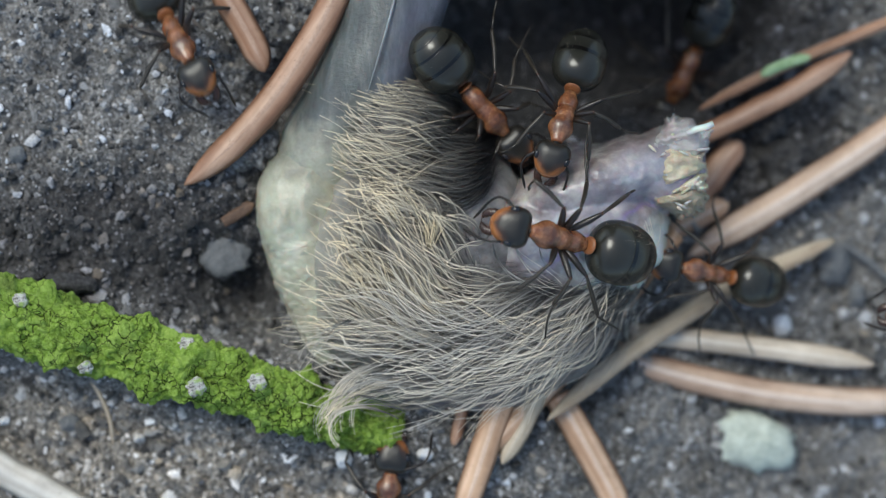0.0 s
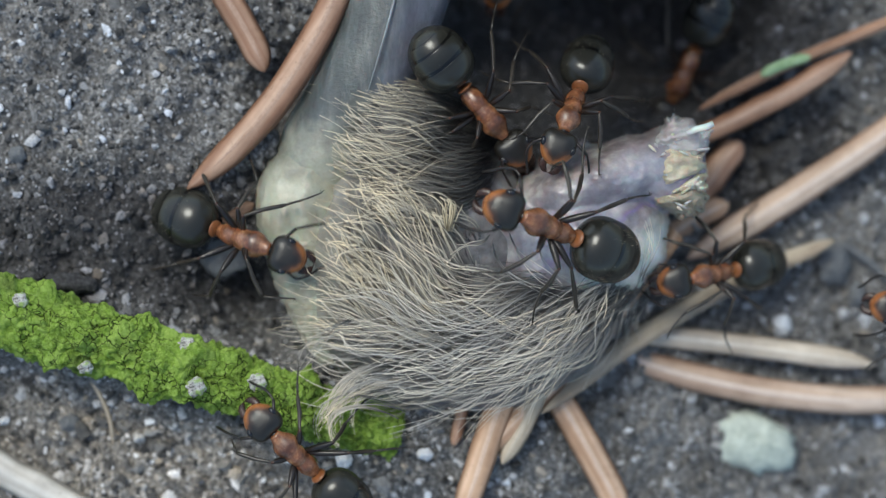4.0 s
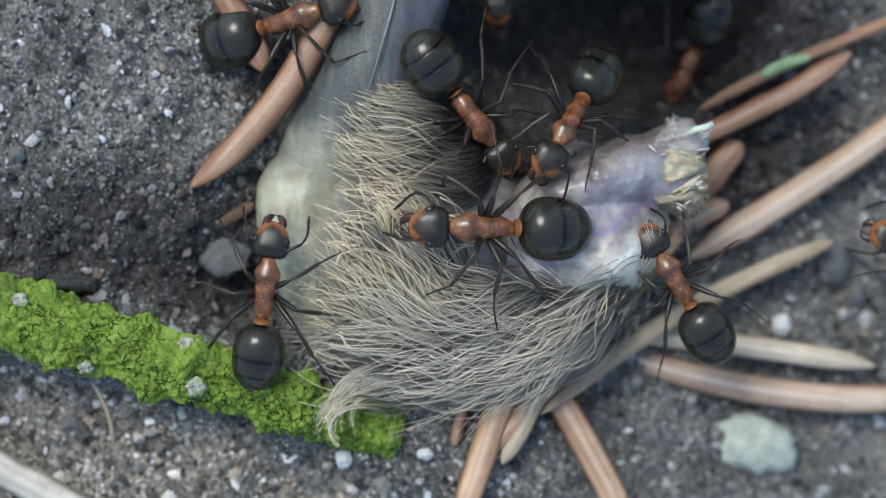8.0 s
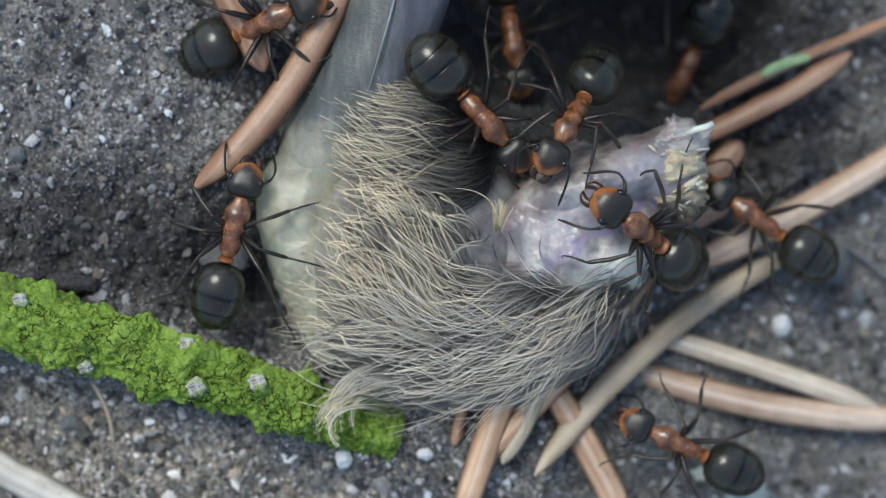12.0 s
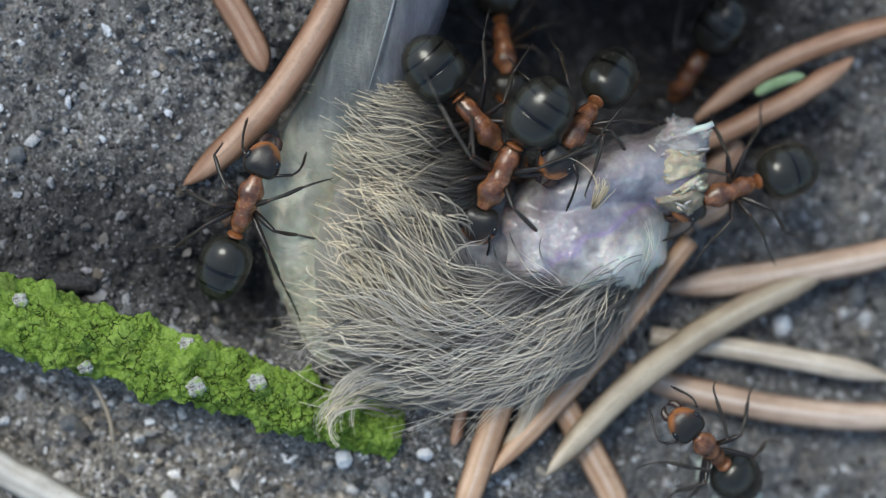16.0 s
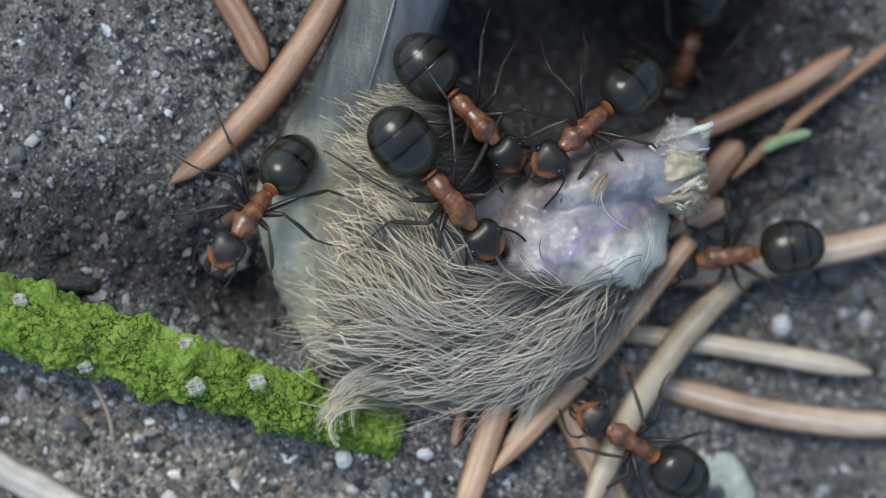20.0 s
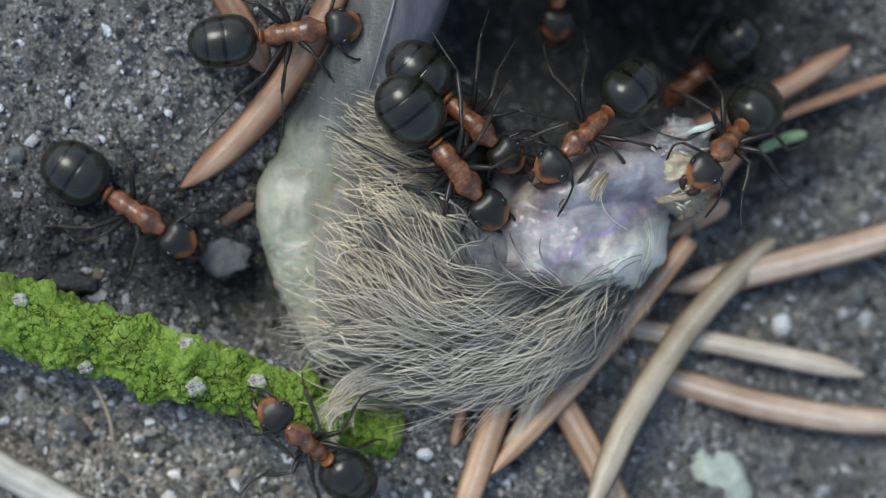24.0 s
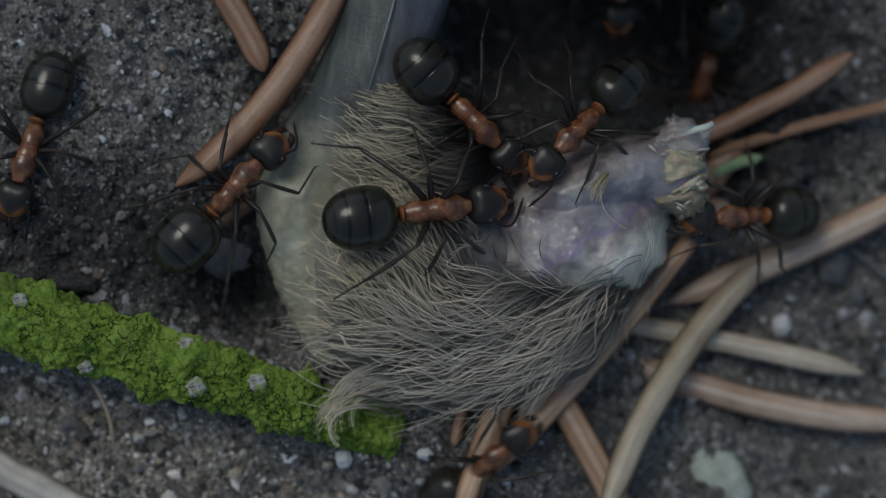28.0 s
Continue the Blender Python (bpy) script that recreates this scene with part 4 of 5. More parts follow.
    wisps = [(((1110, 520), (1040, 600), (975, 640), (935, 735)), 5, 8), (((1090, 540), (1010, 620), (900, 690), (820, 765)), 5, 8),
                             (((1000, 580), (900, 680), (780, 740), (690, 765)), 5, 8), (((640, 600), (580, 590), (545, 610), (522, 600)), 4, 12),
                             (((640, 560), (590, 570), (560, 600), (530, 648)), 5, 9), (((690, 175), (660, 120), (650, 100), (628, 62)), 1, 2),
                             (((1130, 500), (1145, 470), (1160, 440), (1150, 400)), 6, 7)]
    for way, count, wide in edge + wisps:
        part("lock", lock_mesh("lock", ASHEN, [(u, v, top(u, v)) for u, v in way], count, rng, wide), None, leg)
    hook = [(705, 742, 2.7), (625, 695, 2.9), (545, 735, 2.9), (601, 784, 2.6)]
    part("lock", lock_mesh("lock", ASHEN, hook, 4, rng, 2.5, 0.045, True), None, leg, "white curled tip of down")
    # the grey curl of down that hangs over the twig
    for k in range(9):
        u, v = rng.uniform(680, 740), rng.uniform(640, 690)
        way = [(u, v), (u - rng.uniform(55, 80), v + rng.uniform(-14, 14)), (rng.uniform(585, 610), rng.uniform(670, 710)), (rng.uniform(555, 620), rng.uniform(720, 765))]
        part("lock", lock_mesh("lock", ASHEN, [(a, b, top(a, b) - 0.1) for a, b in way], 5, rng, 9, 0.02, True), None, leg)
    return leg


# ---- wood ants (local x to the head, origin in the middle of the thorax, sizes in mm)
FOOT = -1.05
FEET = {}
LEGS = {"fore": ((0.72, 0.36, -0.32), (1.35, 1.35, 0.3), (2.3, 2.2, -0.6), (3.05, 2.75, FOOT)),
        "mid": ((0.0, 0.38, -0.36), (-0.1, 1.7, 0.4), (-0.5, 3.1, -0.55), (-0.95, 4.2, FOOT)),
        "hind": ((-0.7, 0.36, -0.34), (-1.75, 1.75, 0.5), (-3.35, 2.75, -0.5), (-4.9, 3.6, FOOT))}


def girth(x):
    """Half width of the gaster at x mm behind the waist: blunt in front, rounded behind."""
    s = max(0.0, min(1.0, x / 3.0))
    return 1.34 * max(0.0, 1 - abs(2 * s ** 0.86 - 1.02) ** 2.5) ** 0.52


def power(x, e):
    return math.copysign(abs(x) ** e, x)


def build_gaster(ant):
    """Overlapping plates turned about local x, hung at the waist; each slips out from under the one before."""
    gaster = None
    spans = [(0.0, 1.42, 1.0), (1.28, 2.22, 0.992), (2.1, 2.72, 0.986), (2.6, 3.0, 0.98)]
    for k, (a, b, fat) in enumerate(spans):
        bm = bmesh.new()
        n, loops = 14, []
        for i in range(n + 1):
            x = a + (b - a) * i / n
            r = max(0.04, girth(x) * fat)
            if k < 3:
                r *= 1 - 0.012 * max(0.0, (i - n + 2) / 2) ** 2
            loops.append([bm.verts.new(Vector((-x - 0.02, r * math.cos(t), r * (0.88 if math.sin(t) > 0 else 0.8) * math.sin(t))) * MM) for t in (2 * math.pi * j / 40 for j in range(40))])
        for p, q in zip(loops, loops[1:]):
            for j in range(40):
                bm.faces.new((p[j], p[(j + 1) % 40], q[(j + 1) % 40], q[j]))
        bm.faces.new(loops[0][::-1])
        bm.faces.new(loops[-1])
        bmesh.ops.recalc_face_normals(bm, faces=bm.faces)
        shell = mesh_of("tergite", bm, BLACK)
        layer = shell.uv_layers.new(name="along")
        for loop in shell.loops:
            x = -shell.vertices[loop.vertex_index].co.x / MM
            layer.data[loop.index].uv = (0.55 + 0.4 * (x - a) / (b - a) if k == 0 else (x - a) / (b - a), 0)
        if gaster is None:
            gaster = part("gaster", shell, None, ant, "large round satin-black gaster", pose(-1.45 * MM, 0, 0))
        else:
            part("tergite", shell, None, gaster)
    rng = np.random.default_rng(8)
    verts, faces = [], []
    for k in range(60):
        x, t = 3.0 * rng.uniform(0.08, 0.97), rng.uniform(0.05, math.pi - 0.05)
        r = girth(x) * 0.985
        o = Vector((-x, r * math.cos(t), r * 0.88 * math.sin(t)))
        out = (Vector((0, math.cos(t), math.sin(t))) + Vector((-0.9, 0, 0))).normalized() * rng.uniform(0.1, 0.2)
        side = out.cross(Vector((1, 0.2, 0.1))).normalized() * 0.005
        n = len(verts)
        verts.extend(((o - side) * MM, (o + side) * MM, (o + out) * MM))
        faces.append((n, n + 1, n + 2))
    bristles = bpy.data.meshes.new("bristles")
    bristles.from_pydata(verts, [], faces)
    bristles.materials.append(HAIR)
    part("bristles", bristles, None, gaster, "sparse pale bristles")


def skull(p):
    """A broad ant's head out of a ball: square rear corners, a hollowed nape, cheeks that narrow to the jaws."""
    x, y = power(p.x, 0.7), power(p.y, 0.66)
    wide = 1 - 0.34 * max(0.0, (x + 0.35) / 1.35) ** 1.5
    if x < 0:
        x *= 1 - 0.12 * math.exp(-(y / 0.45) ** 2)
    return Vector((x, y * wide, power(p.z, 0.9)))


def build_head(ant, rng):
    bm = bmesh.new()
    ball(bm, (0.8, 0, 0), (0.8, 0.82, 0.54), None, 40, 26, skull)
    ball(bm, (0.0, 0, -0.08), (0.24, 0.2, 0.2), None, 12, 8)
    head = part("head", bm, HEAD, ant, "black head with rust-red cheeks", pose(1.42 * MM, 0, -0.02 * MM, 0, 14, 0))
    for s in (1, -1):
        bm = bmesh.new()
        ball(bm, (0.78, 0.66 * s, 0.29), (0.21, 0.14, 0.17), pose(0, 0, 0, 0, 0, -12 * s), 16, 10)
        part("eye", bm, EYE, head, "oval black compound eye")
        bm = bmesh.new()
        wide = rng.uniform(0.8, 1.5)
        tube(bm, [(1.36, 0.3 * s, -0.12), (1.56, (0.31 + 0.05 * wide) * s, -0.18), (1.76, (0.25 + 0.07 * wide) * s, -0.24), (1.9, (0.13 + 0.07 * wide) * s, -0.28), (1.98, (0.02 + 0.05 * wide) * s, -0.3)],
             [0.16, 0.18, 0.17, 0.13, 0.03], 10, 0.6)
        for k in range(4):
            o = Vector((1.7 + 0.08 * k, (0.2 + 0.06 * wide - 0.05 * k) * s, -0.27))
            tube(bm, [o, o + Vector((0.04, -0.13 * s, -0.02))], [0.04, 0.008], 5)
        part("mandible", bm, JAW, head, "dark toothed mandible")
        out, fold = rng.uniform(0.55, 1.05), rng.uniform(-0.5, 0.35)
        bm = bmesh.new()
        e = Vector((0.35 + 0.5 * (1 - out) + 0.5, 1.35 * out * s, 0.28))
        tube(bm, [(0, 0, 0), e * 0.3 + Vector((0, 0, 0.06)), e * 0.7 + Vector((0, 0, 0.05)), e], [0.05, 0.062, 0.075, 0.07], 8)
        f = [e, e + Vector((0.35, 0.12 * s, -0.08)), e + Vector((0.75, (0.12 + 0.4 * fold) * s, -0.28)), e + Vector((1.1, (0.05 + 0.9 * fold) * s, -0.52)), e + Vector((1.4, (0.0 + 1.3 * fold) * s, -0.8))]
        ring = curve_points(f, 23)
        tube(bm, ring, [(0.052 + 0.02 * (k / 22)) * (1.0 if k % 2 else 0.84) * (1 if k < 20 else 0.6) for k in range(23)], 8)
        part("antenna", bm, LIMB, head, "elbowed dark antenna", Matrix.Translation(Vector((1.32, 0.3 * s, 0.26)) * MM))
    bm = bmesh.new()
    ball(bm, (1.4, 0, 0.02), (0.26, 0.36, 0.22), None, 16, 10)
    part("clypeus", bm, RED, head, "rust-red face plate")


def back_line(x):
    """Half width, height and depth of the thorax at x (mm): three swells between two grooves."""
    w = 0.2 + 0.37 * bell(x, 0, 0.78, 0, 0.5, 1) + 0.17 * bell(x, 0, 0.1, 0, 0.34, 1) + 0.245 * bell(x, 0, -0.6, 0, 0.5, 1)
    top = 0.18 + 0.35 * bell(x, 0, 0.74, 0, 0.5, 1) + 0.26 * bell(x, 0, 0.1, 0, 0.36, 1) + 0.26 * bell(x, 0, -0.55, 0, 0.46, 1)
    return w, top, 0.42 - 0.16 * max(0.0, x - 0.7)


def build_ant(seed, size, stout):
    """A wood ant whose legs, jaws and antennae are set in a way of its own."""
    rng = np.random.default_rng(seed)
    ant = thing("ant", pose(0, 0, 0), "wood ant with black head and gaster and rust-red thorax", "ant", "foraging wood ants")
    for name, first, last, label in (("pronotum", 0.34, 1.5, "rust-red thorax shield with a dusky spot"), ("mesonotum", -0.27, 0.4, ""), ("propodeum", -1.18, -0.24, "")):
        bm = bmesh.new()
        n, loops = 22, []
        for i in range(n + 1):
            x = first + (last - first) * i / n
            w, top, low = back_line(x)
            edge = 1 - 0.05 * max(0.0, 1 - i / 1.6) ** 2 - 0.03 * max(0.0, 1 - (n - i) / 1.6) ** 2
            loops.append([bm.verts.new(Vector((x, w * edge * power(math.cos(t), 0.9), (top * edge if math.sin(t) > 0 else low) * math.sin(t) + 0.02)) * MM) for t in (2 * math.pi * j / 32 for j in range(32))])
        for p, q in zip(loops, loops[1:]):
            for j in range(32):
                bm.faces.new((p[j], p[(j + 1) % 32], q[(j + 1) % 32], q[j])[::-1])
        bm.faces.new(loops[0])
        bm.faces.new(loops[-1][::-1])
        if name != "pronotum":
            for s in (1, -1):
                ball(bm, ((first + last) / 2, 0.26 * s, -0.2), (0.42, 0.2, 0.28), None, 16, 10)
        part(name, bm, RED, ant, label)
    bm = bmesh.new()
    ball(bm, (-1.3, 0, 0.08), (0.13, 0.36, 0.44), None, 18, 14, lambda p: Vector((p.x - 0.25 * max(0, p.z), p.y * (1 + 0.2 * p.z), p.z)))
    tube(bm, [(-1.0, 0, -0.14), (-1.3, 0, -0.2), (-1.62, 0, -0.14)], [0.18, 0.19, 0.17], 10)
    part("petiole", bm, AMBER, ant, "amber waist scale")
    build_gaster(ant)
    build_head(ant, rng)
    # six legs, each hung at its hip
    for s in (1, -1):
        for kind, (hip, knee, ankle, toe) in LEGS.items():
            h = Vector((hip[0], hip[1] * s, hip[2]))
            k, a, t = (Vector((q[0] + rng.normal(0, j), (q[1] + rng.normal(0, j)) * s, q[2] + rng.normal(0, 0.1 if j < 0.4 else 0.0))) - h for q, j in ((knee, 0.16), (ankle, 0.26), (toe, 0.42)))
            bm = bmesh.new()
            c = Vector((k.x * 0.16, k.y * 0.2, -0.1))
            hips = bmesh.new()
            tube(hips, [(0, -0.1 * s, 0.08), (0, 0.02 * s, 0.02), c * 0.7, c], [0.16, 0.22, 0.19, 0.11], 11)
            tube(bm, [c, c.lerp(k, 0.1), c.lerp(k, 0.35) + Vector((0, 0, 0.05)), c.lerp(k, 0.65) + Vector((0, 0, 0.04)), c.lerp(k, 0.92), k], [0.075, 0.1, 0.145, 0.135, 0.095, 0.07], 10)
            leg = part("leg", bm, LIMB, ant, "", Matrix.Translation(h * MM))
            FEET[leg.name] = t.copy()
            part("coxa", hips, HIP, leg, "pale reddish-brown hip")
            bm = bmesh.new()
            ball(bm, k, (0.075, 0.075, 0.075), None, 10, 8)
            ball(bm, c, (0.1, 0.1, 0.1), None, 10, 8)
            part("joint", bm, JAW, leg, "reddish-brown leg joint")
            bm = bmesh.new()
            mid = (k + a) / 2 + Vector((0, 0.03 * s, 0.05))
            tube(bm, [k, k.lerp(a, 0.12), mid, k.lerp(a, 0.9), a], [0.055, 0.07, 0.098, 0.088, 0.062], 9)
            for f in (0.35, 0.5, 0.65, 0.8, 0.95):
                o = k.lerp(a, f)
                tube(bm, [o, o + (a - k).normalized() * 0.15 + Vector((0, 0, -0.11))], [0.014, 0.005], 4)
            part("tibia", bm, SHIN, leg)
            bm = bmesh.new()
            steps = [a.lerp(t, f) + Vector((0, 0, -0.12 * math.sin(f * 3.1))) for f in (0, 0.42, 0.44, 0.6, 0.62, 0.74, 0.76, 0.87, 0.89, 1.0)]
            tube(bm, steps, [0.05, 0.055, 0.036, 0.048, 0.034, 0.046, 0.032, 0.044, 0.03, 0.03], 7)
            for w in (0.08, -0.05):
                tube(bm, [t, t + Vector((w, 0.09 * s, 0.02)), t + Vector((w * 1.6, 0.14 * s, -0.03))], [0.02, 0.014, 0.005], 4)
            part("tarsus", bm, SHIN, leg)
    ant.scale = (size, size, size)
    for o in ant.children:
        if o.name.startswith("gaster"):
            o.scale = (1, stout, stout)
    return ant


def angle_to(a, b):
    return math.atan2(b.y - a.y, b.x - a.x)


def turned(a):
    return (a + math.pi) % (2 * math.pi) - math.pi


def drive(ant, rise, noses, *spells, level=None, steep=(60, 60, 60, 60)):
    """Walk an ant: rows of seconds, plan place of the gaster (u, v), of the thorax where it bends, and of the head.
    rise: height of the thorax over what it stands on (mm); noses: for each spell 1 head up, -1 head down where the body is tilted;
    level: its height where it does not follow the surface; steep: the most that it tilts in each spell (degrees)."""
    rows = [row for spell in spells for row in spell]
    tilts = [(nose, most) for nose, most, spell in zip(noses, steep, spells) for row in spell]
    body, belly, face = [], [], []
    size = ant.scale.x
    heading = None
    for row, (nose, most) in zip(rows, tilts):
        t, gu, gv = row[:3]
        hu, hv = row[-2:]
        tu, tv = row[3:5] if len(row) == 7 else (gu + (hu - gu) * 0.56, gv + (hv - gv) * 0.56)
        low, mid, high = max(surface(gu, gv), surface(gu + 0.33 * (gu - hu), gv + 0.33 * (gv - hv)) - 0.5), surface(tu, tv), surface(hu, hv)
        z = rise + max(0.5 * mid + 0.25 * (low + high), low - 0.3, high - 0.6) if level is None else level
        reach = min(1.0, (plan(hu, hv, z) - plan(gu, gv, z)).length / (5.25 * MM * size))
        tilt = min(most, math.degrees(math.acos(reach))) * (1.0 if nose > 0 else 0.55) * nose
        if level is None:
            z = max(z, low + 0.1 + 2.2 * math.sin(radians(tilt)))
        g, m, h = plan(gu, gv, z), plan(tu, tv, z), plan(hu, hv, z)
        yaw = angle_to(g, h)
        heading = yaw if heading is None else heading + turned(yaw - heading)
        body.append((t, Matrix.Translation(m) @ pose(0, 0, 0, 0, -tilt, math.degrees(heading))))
        bend = max(-0.7, min(0.7, turned(angle_to(g, m) - yaw)))
        nod = max(-0.7, min(0.7, turned(angle_to(m, h) - yaw)))
        belly.append((t, pose(-1.45 * MM, 0, 0, 0, 4, math.degrees(bend))))
        face.append((t, pose(1.42 * MM, 0, -0.02 * MM, 0, 14 + 0.65 * tilt, math.degrees(nod))))
    walk(ant, body)
    parts = {"gaster": [], "head": [], "leg": []}
    for o in ant.children:
        parts.setdefault(o.name.split(".")[0], []).append(o)
    walk(parts["gaster"][0], belly)
    walk(parts["head"][0], face)
    for n, feeler in enumerate(o for o in parts["head"][0].children if o.name.startswith("antenna")):
        base, first = feeler.matrix_local.translation.copy(), rows[0][1] * 0.37 + n * 2.3
        beats = [0.6 * k for k in range(47)] + [28.0]
        walk(feeler, [(t, Matrix.Translation(base) @ pose(0, 0, 0, 5 * math.sin(t * 2.9 + first), 8 * math.sin(t * 1.7 + first * 2), 14 * math.sin(t * 2.3 + first) + 8 * math.sin(t * 5.1 + first * 3))) for t in beats])
    stride(ant, parts["leg"])


def pose_at(ob, t):
    """Where the keys of ob put it at t seconds."""
    keys = ob.animation_data
    where, turn = Vector((0, 0, 0)), Quaternion((1, 0, 0, 0))
    for c in keys.action.layers[0].strips[0].channelbag(keys.action_slot).fcurves:
        (where if c.data_path == "location" else turn)[c.array_index] = c.evaluate(1 + t * FPS)
    return Matrix.LocRotScale(where, turn.normalized(), ob.scale)


def stride(ant, legs):
    """Each foot stays where it was set down until the body has left it behind; then it swings to its new place."""
    ticks = [0.1 * k for k in range(281)]
    bodies = [pose_at(ant, t) for t in ticks]
    rest = [(leg.matrix_local.translation.copy(), FEET[leg.name] * MM) for leg in legs]
    down = [bodies[0] @ (hip + foot) for hip, foot in rest]
    last_step = [-9] * len(legs)
    rows = [[] for leg in legs]
    for k, t in enumerate(ticks):
        back, ahead = bodies[k].inverted(), bodies[min(k + 2, 280)]
        for n, (hip, foot) in enumerate(rest):
            home = bodies[k] @ (hip + foot)
            away = (down[n] - home).length / MM
            mate_busy = any(last_step[m] >= k - 1 for m in range(len(legs)) if m % 2 != n % 2)
            swing = (away > 0.75 and not mate_busy) or away > 1.7
            if swing:
                down[n] = ahead @ (hip + foot)
                last_step[n] = k
            turn = foot.rotation_difference(back @ down[n] - hip)
            if turn.angle > 0.75:
                turn = Quaternion(turn.axis, 0.75)
            if swing:
                turn = Quaternion((1, 0, 0), 0.2 if hip.y > 0 else -0.2) @ turn
            m = Matrix.Translation(hip) @ turn.to_matrix().to_4x4()
            if 0 < k < 280 and len(rows[n]) > 1 and rows[n][-1][2].rotation_difference(turn).angle < 0.012 and rows[n][-2][2].rotation_difference(turn).angle < 0.012:
                rows[n][-1] = (t, m, turn)
            else:
                rows[n].append((t, m, turn))
    for leg, keyed in zip(legs, rows):
        walk(leg, [row[:2] for row in keyed])


def build_ants():
    told = ["large wood ant tugging at the bared flesh and down", "wood ant with raised black gaster gnawing beside the shank",
            "wood ant half in shade feeding at the raw limb", "wood ant in the dark hollow behind the shank",
            "wood ant roaming the grey soil beside the shank", "wood ant patrolling between green twig and cream heel",
            "wood ant moving among the dry needles", "wood ant at the chewed end of the raw limb",
            "wood ant deep in the shaded hollow"]
    sizes = ((1.05, 0.95), (0.97, 0.97), (0.95, 0.9), (0.95, 0.88), (0.99, 0.95), (0.96, 0.86), (0.92, 0.9), (0.93, 0.95), (0.9, 0.92))
    return [tagged(build_ant(31 + k, size, stout), words) for k, (words, (size, stout)) in enumerate(zip(told, sizes))]


# ---- the place
build_ground()
build_leg()
build_twig()
ANTS = build_ants()

build_stone("pebble", 400, 448, 48, 40, 0.42, 20, STONE, "smooth grey pebble in the soil", 7, 0.24, 0.7)
build_stone("pebble", 605, 813, 15, 18, 0.35, 0, QUARTZ, "small white quartz pebble in the soil", 2, 0.6, 0.5)
build_stone("pebble", 748, 805, 15, 11, 0.3, 0, QUARTZ, "small white quartz pebble in the soil", 3, 0.6, 0.5)
build_stone("pebble", 1382, 577, 18, 21, 0.4, 0, QUARTZ, "small bright white pebble on soil", 4, 0.25)
build_stone("pebble", 1475, 470, 32, 36, 0.6, 0, STONE, "dull grey pebble on dark soil", 5, 0.3)
build_stone("pebble", 1515, 525, 18, 24, 0.4, 0, STONE, "dull grey pebble on dark soil", 6, 0.3)
build_stone("pebble", 125, 750, 20, 16, 0.35, 0, STONE, "pale grey pebble among the grit", 7, 0.3)
build_stone("pebble", 30, 275, 15, 15, 0.3, 0, STONE, "pale grey pebble among the grit", 8, 0.3)
build_stone("pebble", 440, 260, 50, 40, 0.7, 0, SOIL, "dark soil crumb by the needle", 9, 0.35)
build_stone("pebble", 1390, 290, 50, 45, 0.9, 0, SOIL, "dark crumb of soil", 10, 0.4)
build_stone("pebble", 1360, 220, 40, 30, 0.8, 30, SOIL, "dark crumb of soil", 11, 0.4)
build_stone("pebble", 125, 502, 48, 18, 0.5, -5, SOIL, "flat dark chip beside the twig", 12, 0.25)
SLAB = build_stone("pale_stone", 1322, 778, 92, 55, 1.0, -18, PALE, "pale greenish stone crusted with lichen", 4, 0.16)

build_needle((375, -40, 2.2, 470, 128, 1.5), 50, TAN, "short tan dry needle on the soil", 0.15, (1, 0), 2)
NEEDLE_L = build_needle((625, -90, 2.6, 327, 330, 1.9), 54, TAN, "curved tan dry needle beside the shank", 0.95, (1, 0), 3)
NEEDLE_A = build_needle((1640, 15, -3.4, 1235, 195, -3.2), 40, TAN, "slender tan conifer needle on dark soil", -0.85, (1, 0), 4)
NEEDLE_B = build_needle((1225, 245, -2.6, 1508, 92, -2.8), 40, TAN, "slender tan conifer needle on dark soil", -0.25, (1, 0), 5)
NEEDLE_C = build_needle((1660, 170, -3.7, 1215, 455, -3.1), 56, ROSY, "long tan dry needle among others", 0.2, (1, 0), 6)
NEEDLE_D = build_needle((1475, 425, -3.5, 968, 745, 0.5), 52, GREY, "long weathered grey-brown needle shoved by ants", -1.05, (1, 1), 7)
NEEDLE_E = build_needle((1110, 590, -2.6, 1545, 645, -4.2), 42, BLEACH, "pale tan dry needle on soil", 0.1, (1, 0), 8)
NEEDLE_F = build_needle((1090, 625, -2.9, 1680, 700, -4.6), 54, ROSY, "curved pinkish-tan dry needle on soil", -0.9, (1, 0), 9)
build_needle((915, 640, 0.5, 815, 930, 0.7), 50, RUST, "tan dry needle under the plumage", -0.1, (1, 0), 10)
build_needle((975, 640, 0.3, 888, 822, 0.3), 36, GREY, "short weathered grey needle under the plumage", 0.1, (1, 0), 11)
NEEDLE_O = build_needle((1222, 424, -1.0, 866, 842, 0.6), 42, RUST, "orange-brown needle under the plumage", 0.15, (1, 0), 12)
build_needle((985, 700, -0.4, 1110, 930, -1.8), 54, RUST, "orange-brown dry needle on the soil", 0.1, (1, 0), 13)
build_needle((825, 700, 0.2, 803, 790, 0.2), 22, TAN, "small broken needle piece", 0.0, (1, 0), 14)
build_needle((-60, 795, 0.0, 150, 912, -0.2), 62, STRAW, "bleached split straw on the soil", 0.0, (0, 0), 15, "straw")
build_needle((1240, 345, -3.6, 1312, 250, -3.8), 55, TAN, "broken needle stub by the limb", 0.1, (1, 0), 16)
build_needle((1180, 420, -3.3, 1290, 360, -3.6), 45, RUST, "broken needle stub by the limb", 0.1, (1, 0), 17)
SCALE = build_needle((1345, 132, -0.5, 1438, 104, -0.4), 20, LEAFY, "small fresh green scale on a needle", 0.1, (1, 1), 18, "green_scale")
